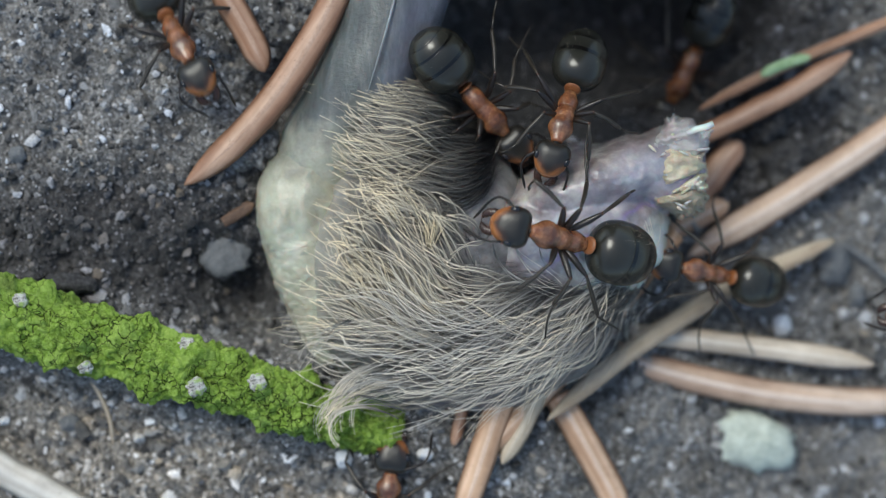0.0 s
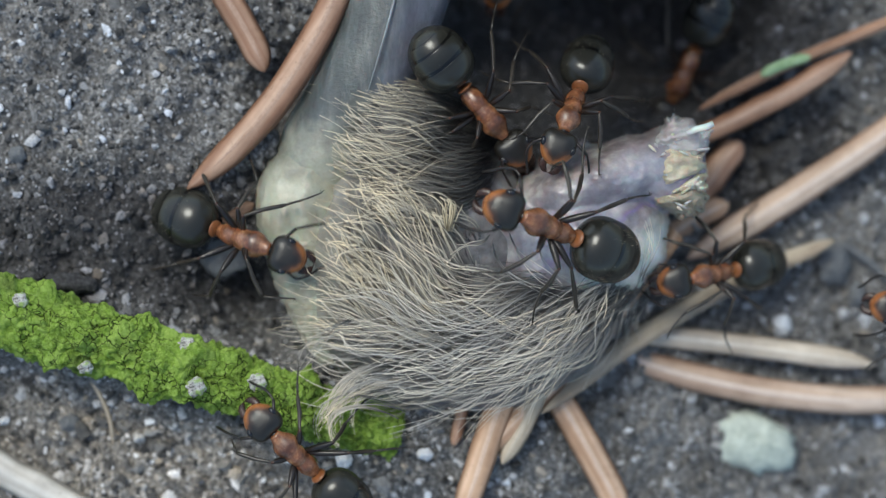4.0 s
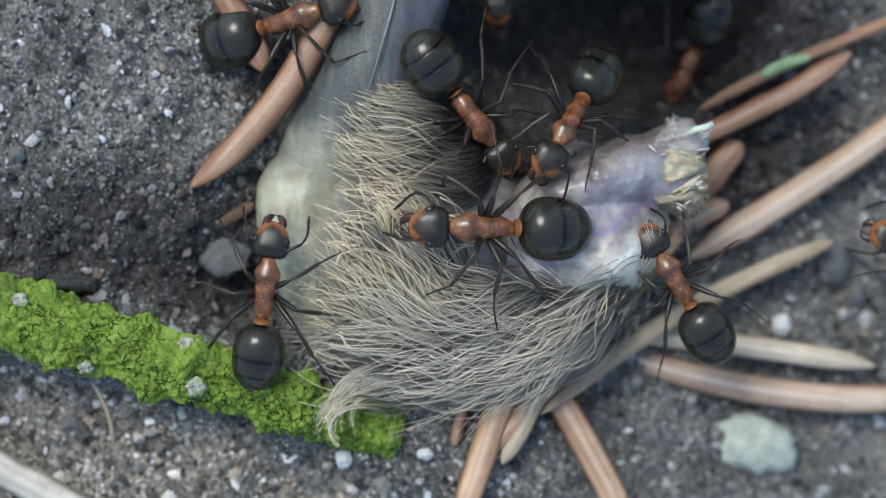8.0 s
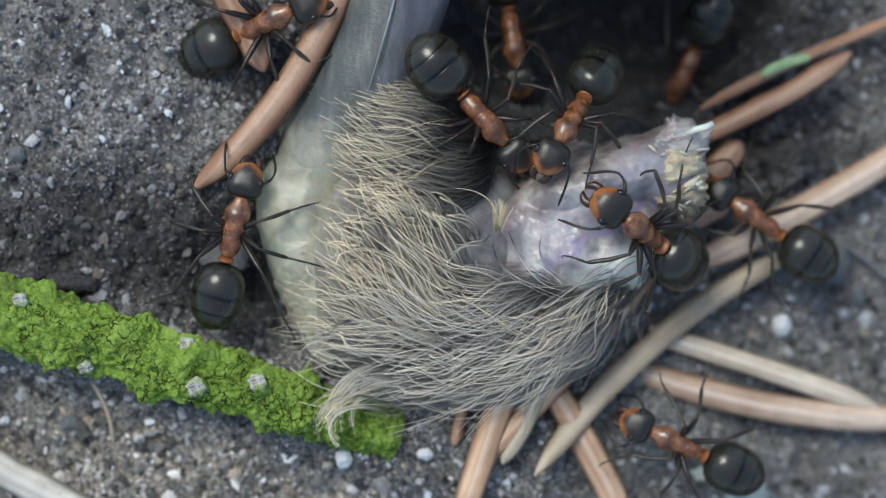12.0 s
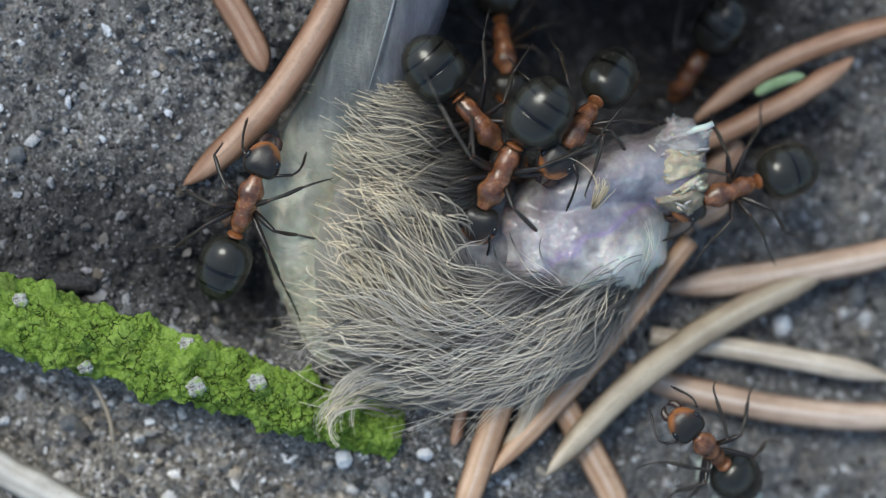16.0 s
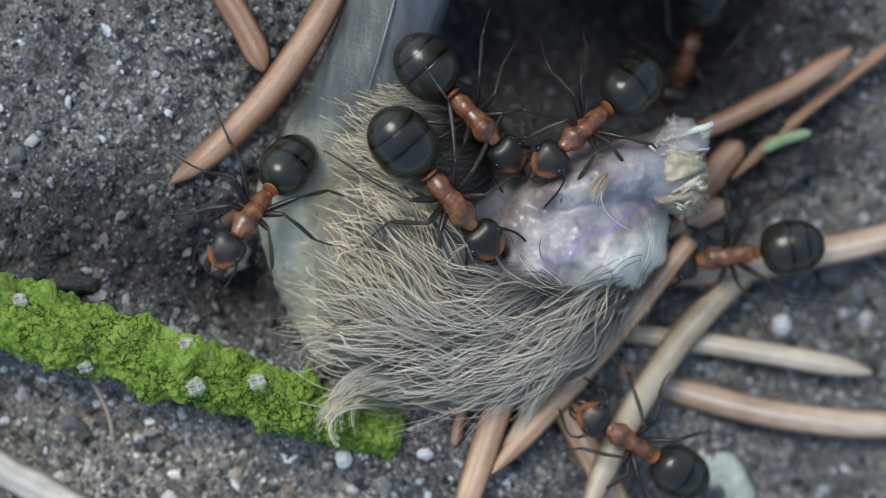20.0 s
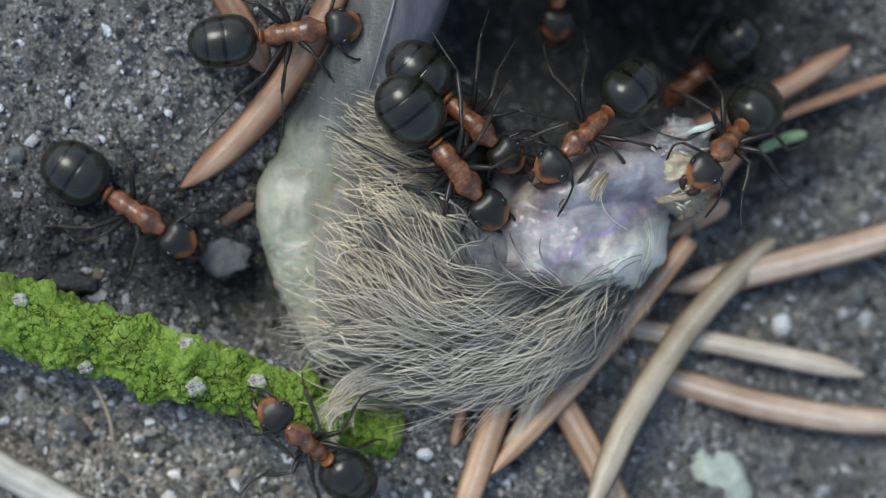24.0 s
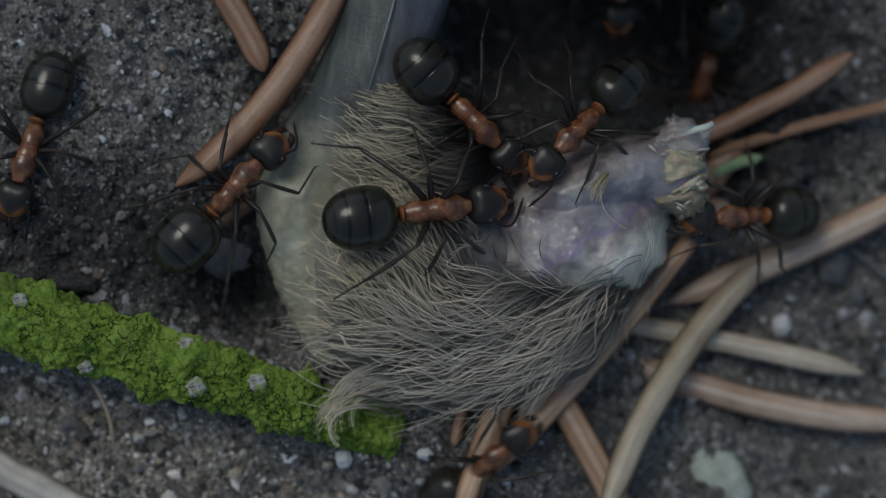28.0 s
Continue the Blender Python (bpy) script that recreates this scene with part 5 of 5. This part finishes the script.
build_needle((150, 660, 0.5, 200, 790, -0.5), 9, GREY, "thin pale rootlet on the soil", 0.3, (1, 0), 19, "rootlet")
build_needle((1488, 428, -4.8, 1600, 520, -5.2), 14, STONE, "bluish-grey fibre on the soil", 0.1, (1, 1), 22, "fibre")
build_needle((374, 575, -2.2, 366, 480, -1.6), 20, BARK, "grey bark sliver in the hollow", 0.1, (1, 0), 20, "bark_sliver")
build_needle((395, 395, 1.1, 450, 360, 1.0), 22, BARK, "small brown bark sliver by the heel", 0.0, (1, 0), 21, "bark_sliver")


def build_tuft():
    """A plucked tuft: strands bunched at the local origin that hang along local x and hook over at their ends."""
    rng = np.random.default_rng(21)
    store = ([], [], [])
    for k in range(34):
        w, h = rng.normal(0, 0.5), rng.uniform(0, 0.45)
        long = rng.uniform(0.9, 1.3) if k else 2.0
        hook = -0.3 if k else 1.1
        way = [Vector((rng.uniform(-0.08, 0.1), 0.12 * w, 0.1 + 0.3 * h)), Vector((0.35 * long, 0.3 * w - 0.12, 0.3 + h)),
               Vector((0.85 * long, 0.42 * w - 0.42, 0.2 + h)), Vector((long, 0.4 * w + hook + rng.normal(0, 0.12), 0.1 + 0.5 * h))]
        add_barb(store, *way, rng.uniform(0.02, 0.036), False, 1.0, rng.uniform(0.25, 1.0), (0.05, rng.uniform(0, 6.28), 4.0))
    ob = new("loose_feather", strands_mesh("loose_feather", TAWNY, store))
    return tagged(ob, "plucked golden-tipped tuft of down", "feather")


TUFT = build_tuft()
build_grit()


def motions():
    worker, gnawer, feeder, lurker, roamer, guard, scout, biter, deep = ANTS
    drive(worker, 0.45, (1, 1, -1, -1),
          [(0, 1100, 448, 908, 402), (0.5, 1094, 443, 906, 424), (1, 1087, 452, 900, 378), (1.5, 1106, 450, 936, 410), (2, 1112, 447, 952, 392), (2.5, 1107, 447, 957, 390),
           (3, 1104, 450, 942, 370), (3.5, 1090, 442, 918, 375), (5.5, 1020, 437, 880, 368), (6, 1052, 452, 915, 357), (6.5, 1054, 467, 911, 378), (7, 1082, 473, 905, 395),
           (7.5, 1003, 413, 790, 388), (8, 980, 405, 762, 402), (8.5, 1108, 436, 951, 400), (9, 1135, 477, 945, 362), (9.5, 1195, 477, 1021, 411)],
          [(10, 1220, 458, 1087, 385), (10.5, 1215, 465, 1066, 396), (11, 1207, 470, 1090, 425), (11.5, 1215, 450, 1093, 362), (12, 1195, 450, 1095, 380), (12.5, 1124, 397, 900, 352),
           (14.5, 1130, 357, 935, 402), (15, 1120, 305, 950, 412), (15.5, 1075, 300, 925, 423)],
          [(16, 958, 212, 885, 310, 865, 388), (16.5, 800, 222, 850, 392), (17, 806, 193, 868, 368),
           (17.5, 778, 210, 822, 392)],
          [(18, 760, 188, 848, 362), (18.5, 752, 192, 860, 355), (19, 783, 265, 850, 425), (19.5, 715, 260, 850, 400), (20, 728, 272, 850, 415), (20.5, 680, 225, 825, 374), (21, 710, 205, 866, 338), (21.5, 692, 210, 845, 362),
           (23.5, 736, 190, 860, 355), (24, 737, 212, 860, 365), (24.5, 750, 218, 858, 380), (25, 720, 260, 872, 362), (25.5, 700, 283, 860, 374), (26, 704, 312, 860, 380),
           (26.5, 690, 390, 862, 376), (27, 720, 390, 873, 368), (27.5, 715, 380, 875, 360), (28, 662, 385, 850, 362)], steep=(38, 52, 26, 26))
    drive(gnawer, 0.5, (-1, -1),
          [(0, 790, 120, 908, 250), (1, 772, 125, 905, 250), (2, 790, 108, 912, 250), (3, 780, 112, 912, 255), (5.5, 795, 118, 905, 270), (6, 765, 125, 900, 270), (7, 768, 128, 902, 270),
           (8, 770, 120, 890, 275), (9, 793, 115, 905, 275), (10, 760, 122, 900, 285), (11, 760, 128, 905, 282), (12, 777, 122, 915, 275), (12.5, 777, 125, 915, 275), (14.5, 765, 130, 905, 285)],
          [(16, 770, 125, 905, 285), (17, 755, 130, 910, 275), (18, 755, 112, 915, 270), (19, 748, 112, 905, 265), (20, 752, 115, 905, 280), (21, 745, 118, 915, 270), (23.5, 740, 130, 900, 280),
           (25, 745, 130, 905, 275), (26, 752, 132, 900, 280), (27, 755, 135, 925, 270), (28, 755, 128, 905, 280)])
    drive(feeder, 0.7, (1, 1),
          [(0, 1030, 105, 975, 280), (2, 1030, 95, 985, 260), (3, 1038, 95, 995, 250), (5.5, 1055, 135, 975, 270), (7, 1060, 125, 972, 275), (8, 1058, 130, 972, 280), (10, 1055, 135, 965, 275),
           (12, 1060, 130, 975, 275), (14.5, 1065, 135, 970, 275), (16, 1085, 135, 985, 285), (17, 1065, 140, 975, 285), (18, 1075, 140, 978, 290)],
          [(19, 1125, 165, 965, 290), (20, 1120, 150, 970, 285), (21, 1130, 170, 975, 310), (21.5, 1115, 160, 975, 300), (23.5, 1110, 155, 960, 285), (24, 1120, 155, 975, 295),
           (25, 1090, 135, 970, 290), (26, 1065, 130, 965, 290), (27, 1095, 145, 985, 290), (28, 1100, 150, 965, 290)])
    drive(lurker, 0.3, (-1,),
          [(0, 1245, 55, 1185, 190), (8, 1243, 52, 1185, 192), (14.5, 1245, 58, 1185, 185), (16, 1255, 75, 1190, 180), (18, 1245, 60, 1190, 165), (20, 1235, 30, 1200, 160),
           (21, 1262, 120, 1180, 165), (23.5, 1262, 120, 1170, 180), (25, 1275, 60, 1210, 190), (26, 1270, 60, 1190, 185), (28, 1262, 80, 1230, 190)], level=-5.0)
    drive(roamer, 1.05, (1, 1, 1),
          [(0, 265, -20, 352, 135), (0.5, 275, 200, 425, 350), (1, 250, 240, 435, 378), (1.5, 238, 315, 430, 420), (2, 238, 370, 452, 440), (2.5, 235, 375, 445, 455), (3, 258, 388, 462, 490),
           (3.5, 315, 418, 480, 545), (4.5, 345, 330, 540, 300), (5.5, 428, 205, 620, 118), (6, 447, 80, 610, -20), (6.5, 432, 67, 610, -10), (7, 410, 65, 600, 8), (8, 405, 63, 597, 12),
           (8.5, 360, 75, 552, 5), (9, 358, 75, 550, 10), (10, 335, 80, 530, 10), (11, 330, 72, 520, 5)],
          [(12, 368, 82, 545, 10), (12.5, 245, 52, 442, 78), (13, 180, 70, 330, 200), (13.5, 150, 110, 140, 310), (14, 130, 155, -20, 300), (14.5, 95, 185, -100, 240), (15, 40, 183, -155, 230),
           (15.5, 0, 170, -190, 200), (16, -150, 165, -350, 170), (18.5, -420, 165, -600, 190), (19.5, -420, 200, -450, 400), (20.5, -420, 200, -240, 330), (22.5, -180, 230, 20, 240)],
          [(23.5, 3, 240, 200, 255), (24, 130, 302, 322, 430), (24.5, 205, 368, 400, 420), (25, 190, 392, 385, 410), (25.5, 214, 398, 400, 340), (26, 270, 395, 460, 272), (26.5, 300, 410, 475, 270),
           (27, 318, 425, 470, 262), (27.5, 347, 417, 470, 248), (28, 325, 430, 485, 258)])
    drive(guard, 1.0, (1, 1, 1, 1),
          [(0, 672, 1000, 695, 805), (2, 672, 1000, 695, 805), (2.5, 640, 890, 545, 745), (3, 600, 870, 475, 752), (3.5, 620, 905, 455, 790), (4.5, 560, 830, 490, 650), (5.5, 468, 707, 522, 525),
           (6, 472, 707, 522, 525), (6.5, 462, 618, 535, 440), (7, 504, 547, 648, 385), (7.5, 496, 540, 610, 360), (8, 455, 632, 482, 425), (8.5, 442, 640, 455, 435), (9, 437, 672, 432, 468),
           (9.5, 440, 640, 428, 440), (10, 450, 615, 424, 400), (10.5, 437, 592, 418, 382), (11, 390, 542, 430, 342)],
          [(11.5, 408, 552, 445, 322), (12, 383, 522, 437, 318), (12.5, 408, 520, 456, 300), (14.5, 393, 500, 447, 300), (15, 393, 495, 450, 305), (15.5, 394, 452, 460, 275), (16, 393, 473, 468, 283),
           (16.5, 400, 445, 480, 250), (17, 398, 400, 498, 215), (17.5, 370, 415, 500, 230), (18, 368, 458, 448, 258), (18.5, 378, 485, 412, 295), (19, 360, 480, 425, 330), (19.2, 350, 390, 500, 330),
           (19.4, 370, 330, 470, 450), (19.6, 456, 350, 400, 480), (19.8, 400, 270, 440, 420), (20, 505, 293, 405, 440), (20.2, 492, 277, 420, 440)],
          [(20.4, 483, 280, 412, 448), (20.6, 440, 60, 260, 100), (20.8, 184, 340, 100, 170), (21, 207, 345, 145, 245, 75, 205), (21.5, 213, 350, 150, 245, 78, 205), (22, 200, 290, 120, 110),
           (22.5, 200, 200, 230, 0), (23, 290, 120, 470, 10), (23.5, 375, 80, 597, 42), (24, 390, 75, 615, 45), (24.5, 372, 68, 590, 50), (25, 395, 62, 612, 55), (25.5, 380, 45, 560, 115)],
          [(26, 335, 25, 435, 100, 460, 168), (26.2, 350, 10, 400, 190), (26.4, 360, 20, 300, 200), (26.6, 230, 80, 110, 250), (26.8, 125, 110, 60, 330), (27, 90, 155, 30, 350), (28, 82, 152, 25, 355)])
    drive(scout, -0.2, (1, 1, 1),
          [(0, 1345, 500, 1180, 470), (1, 1340, 515, 1178, 462), (2, 1340, 470, 1185, 452), (3, 1350, 512, 1190, 480), (3.5, 1345, 468, 1190, 500), (5.5, 1368, 497, 1225, 475), (6, 1325, 540, 1155, 490),
           (6.5, 1300, 540, 1150, 465), (7, 1278, 547, 1155, 430), (7.5, 1290, 548, 1160, 450), (8, 1255, 590, 1150, 425), (8.5, 1300, 560, 1190, 440), (9, 1365, 595, 1245, 500), (9.5, 1375, 605, 1240, 570),
           (10, 1355, 640, 1222, 665), (10.5, 1320, 690, 1190, 690), (11, 1290, 780, 1110, 750)],
          [(11.5, 1265, 790, 1145, 690), (12, 1300, 832, 1125, 750), (12.5, 1320, 830, 1195, 735), (14.5, 1335, 855, 1190, 795), (15, 1345, 860, 1205, 795), (15.5, 1325, 860, 1210, 775), (16, 1310, 850, 1215, 755),
           (16.5, 1292, 818, 1210, 690), (17, 1258, 792, 1200, 612), (17.5, 1245, 770, 1190, 600), (18, 1222, 760, 1180, 570), (18.5, 1210, 820, 1160, 640), (19, 1210, 838, 1125, 685), (19.5, 1210, 835, 1100, 710),
           (20, 1205, 838, 1050, 740)],
          [(20.5, 1140, 805, 990, 705), (21, 1115, 812, 955, 740), (21.5, 1050, 795, 935, 668), (22.5, 900, 860, 720, 790), (23.5, 745, 850, 595, 775), (24, 612, 848, 492, 735), (24.5, 490, 800, 453, 680),
           (25, 473, 768, 458, 570), (25.5, 445, 700, 453, 515), (26, 425, 682, 468, 478), (26.5, 440, 735, 505, 590), (26.8, 420, 820, 560, 690), (27, 370, 880, 545, 800), (27.5, 440, 915, 620, 870), (28, 790, 880, 915, 775)])
    drive(biter, -0.7, (1, 1, 1),
          [(0, 1760, 570, 1600, 560), (5.5, 1700, 560, 1530, 530), (7, 1620, 500, 1450, 480), (7.5, 1660, 490, 1500, 470), (8, 1720, 470, 1570, 420), (8.5, 1620, 430, 1470, 350), (9, 1590, 390, 1420, 325), (9.5, 1500, 400, 1350, 345), (10, 1432, 390, 1275, 352),
           (10.5, 1430, 438, 1265, 355), (11, 1440, 452, 1265, 345), (12, 1432, 450, 1270, 340), (12.5, 1456, 357, 1285, 315), (14.5, 1475, 328, 1290, 335), (15, 1460, 310, 1290, 320), (15.5, 1400, 300, 1240, 340), (16, 1397, 302, 1215, 365)],
          [(16.5, 1385, 338, 1225, 355), (17, 1405, 285, 1265, 345), (17.5, 1390, 345, 1240, 390), (18, 1392, 342, 1212, 425), (18.5, 1395, 380, 1210, 430), (19, 1402, 392, 1208, 442), (19.5, 1400, 425, 1205, 455), (20, 1405, 437, 1198, 467),
           (20.5, 1395, 415, 1195, 450), (21, 1388, 380, 1200, 440), (21.5, 1405, 448, 1255, 440), (23, 1420, 370, 1240, 340), (23.5, 1395, 312, 1228, 320), (24, 1345, 190, 1245, 300), (24.5, 1355, 150, 1250, 270), (25, 1425, 280, 1230, 345)],
          [(25.5, 1416, 374, 1240, 350), (26, 1425, 400, 1238, 355), (27, 1432, 428, 1240, 368), (27.5, 1418, 432, 1230, 370), (28, 1405, 378, 1240, 388)])
    drive(deep, 3.0, (1,),
          [(0, 900, -250, 880, -60), (9, 900, -160, 880, 20), (10, 880, -140, 862, 45), (11, 905, -40, 915, 150), (12, 890, -45, 920, 150), (12.5, 880, -10, 935, 170), (14.5, 880, -20, 905, 160), (16, 880, -20, 900, 160),
           (17, 960, -100, 905, 60), (18, 1040, -120, 1025, 70), (20, 1000, -260, 1000, -80), (23.5, 985, -120, 975, 75), (25, 1050, -220, 1040, -40), (27, 1110, -150, 1095, 35), (28, 1110, -150, 1095, 35)], level=-3.0)
    # needles and stone that the ants shove about
    walk(NEEDLE_D, [(t, lie(a, b, -3.5, c, d, 0.5, 55 if t < 12 else 35 if t < 13 else 0)) for t, a, b, c, d in
                    ((0, 1475, 425, 968, 745), (1, 1475, 425, 968, 760), (2, 1475, 425, 960, 725), (3.5, 1475, 425, 958, 732), (9, 1475, 425, 955, 735), (10, 1430, 440, 962, 715), (11, 1420, 440, 930, 785),
                     (12, 1405, 440, 940, 848), (12.5, 1412, 440, 940, 840), (14.5, 1455, 470, 958, 835), (15, 1468, 500, 948, 832), (16, 1460, 482, 958, 848), (17, 1448, 472, 962, 870), (18, 1430, 475, 985, 905),
                     (19, 1362, 460, 1050, 915), (20, 1345, 470, 1052, 900), (21.5, 1355, 460, 1050, 915), (25, 1358, 440, 1055, 900), (28, 1372, 450, 1075, 915))])
    walk(NEEDLE_C, [(t, lie(a, b, -3.7, c, d, -3.1)) for t, a, b, c, d in
                    ((0, 1660, 170, 1215, 455), (8, 1660, 168, 1212, 462), (9, 1655, 165, 1190, 465), (11, 1640, 190, 1235, 475), (12, 1640, 240, 1225, 470), (12.5, 1660, 235, 1160, 480), (14.5, 1660, 345, 1172, 545),
                     (15, 1690, 420, 1185, 515), (17, 1690, 418, 1160, 510), (18, 1690, 420, 1140, 490), (20, 1690, 390, 1150, 500), (23.5, 1690, 385, 1175, 510), (25, 1690, 360, 1170, 540), (26, 1680, 300, 1180, 545), (28, 1690, 310, 1155, 550))])
    walk(NEEDLE_A, [(t, lie(a, b, -3.4, c, d, -3.2, 0 if 14 < t < 19.5 else 75)) for t, a, b, c, d in
                    ((0, 1640, 15, 1235, 195), (12.5, 1640, 15, 1235, 195), (14.5, 1640, 45, 1215, 220), (17, 1640, 30, 1215, 220), (19, 1640, 40, 1220, 230), (20, 1650, 30, 1280, 330), (21.5, 1640, 35, 1280, 330),
                     (23.5, 1650, 45, 1290, 320), (24, 1690, 105, 1240, 265), (28, 1690, 165, 1240, 280))])
    walk(NEEDLE_B, [(t, lie(a, b, -2.6, c, d, -2.8)) for t, a, b, c, d in
                    ((0, 1225, 245, 1508, 92), (12.5, 1225, 245, 1508, 92), (14.5, 1230, 255, 1508, 105), (19, 1240, 245, 1505, 95), (21, 1225, 225, 1500, 80), (28, 1225, 245, 1510, 92))])
    walk(SCALE, [(t, lie(a - 44, b + 16, z - 1.3, a + 44, b - 16, z - 1.3)) for t, a, b, z in
                 ((0, 1391, 117, -1.3), (12.5, 1391, 117, -1.3), (14.5, 1380, 150, -1.4), (19, 1384, 149, -1.4), (20, 1392, 250, -1.6), (23.5, 1388, 252, -1.6), (25, 1369, 256, -1.6), (26, 1345, 275, -1.8), (28, 1305, 294, -2.0))])
    walk(NEEDLE_O, [(t, lie(a, b, -1.0, c, d, 0.6)) for t, a, b, c, d in
                    ((0, 1196, 414, 838, 826), (11, 1196, 414, 838, 826), (14.5, 1222, 424, 866, 842), (28, 1222, 424, 866, 842))])
    walk(NEEDLE_L, [(t, lie(625, -90, 2.6, a, b, 1.9)) for t, a, b in
                    ((0, 327, 328), (3, 330, 336), (8, 335, 335), (11, 340, 338), (15, 330, 332), (17, 315, 326), (18, 302, 324), (19, 292, 335), (20, 292, 336), (21, 308, 345), (25, 315, 340), (28, 303, 340))])
    walk(NEEDLE_E, [(t, lie(a, b, -2.6, c, d, -4.2)) for t, a, b, c, d in
                    ((0, 1120, 590, 1545, 645), (10, 1120, 590, 1550, 650), (12, 1150, 590, 1560, 725), (12.5, 1150, 590, 1560, 725), (14.5, 1150, 590, 1548, 658), (17, 1200, 605, 1548, 668), (19, 1140, 595, 1540, 660), (24, 1100, 578, 1535, 665), (28, 1095, 570, 1535, 662))])
    walk(NEEDLE_F, [(t, lie(a, b, -2.9, c, d, -4.6)) for t, a, b, c, d in
                    ((0, 1090, 625, 1680, 705), (9, 1090, 620, 1680, 700), (11, 1095, 640, 1680, 720), (12, 1110, 645, 1680, 735), (15, 1120, 650, 1680, 725), (18, 1110, 660, 1680, 745), (24, 1075, 625, 1680, 750), (28, 1055, 615, 1680, 750))])
    walk(SLAB, [(t, Matrix.Translation(plan(a, b, -4.7)) @ pose(0, 0, 0, 0, 0, r)) for t, a, b, r in
                ((0, 1322, 778, -18), (9, 1325, 782, -18), (10, 1328, 785, -18), (11, 1308, 820, -20), (12, 1278, 868, -25), (12.5, 1270, 865, -30), (17, 1275, 862, -45), (19, 1268, 850, -52), (28, 1262, 842, -55))])
    # the plucked tuft goes with the worker's jaws, then stays on the limb
    walk(TUFT, [(t, Matrix.Translation(plan(a, b, z)) @ pose(0, 0, 0, 0, 0, r)) for t, a, b, z, r in
                ((0, 760, 440, 3.6, 100), (1, 770, 400, 3.7, 115), (2, 800, 410, 4.0, 95), (3, 800, 410, 4.0, 100), (5.5, 780, 400, 4.0, 110), (7, 760, 390, 4.0, 120), (8, 690, 420, 4.0, 125), (9, 850, 390, 4.3, 75),
                 (10, 1000, 410, 4.6, 60), (11, 1000, 410, 4.6, 30), (11.5, 960, 415, 4.6, 60), (12, 880, 410, 4.4, 100), (12.5, 780, 400, 4.2, 100), (14.5, 900, 440, 4.5, 170), (15, 890, 440, 4.5, 165), (15.5, 980, 400, 4.5, 100),
                 (16, 1050, 370, 4.3, 85), (16.4, 1060, 340, 4.4, 20), (16.7, 1068, 318, 4.4, -45), (17, 1072, 308, 4.3, -100), (28, 1074, 306, 4.3, -105))])


motions()
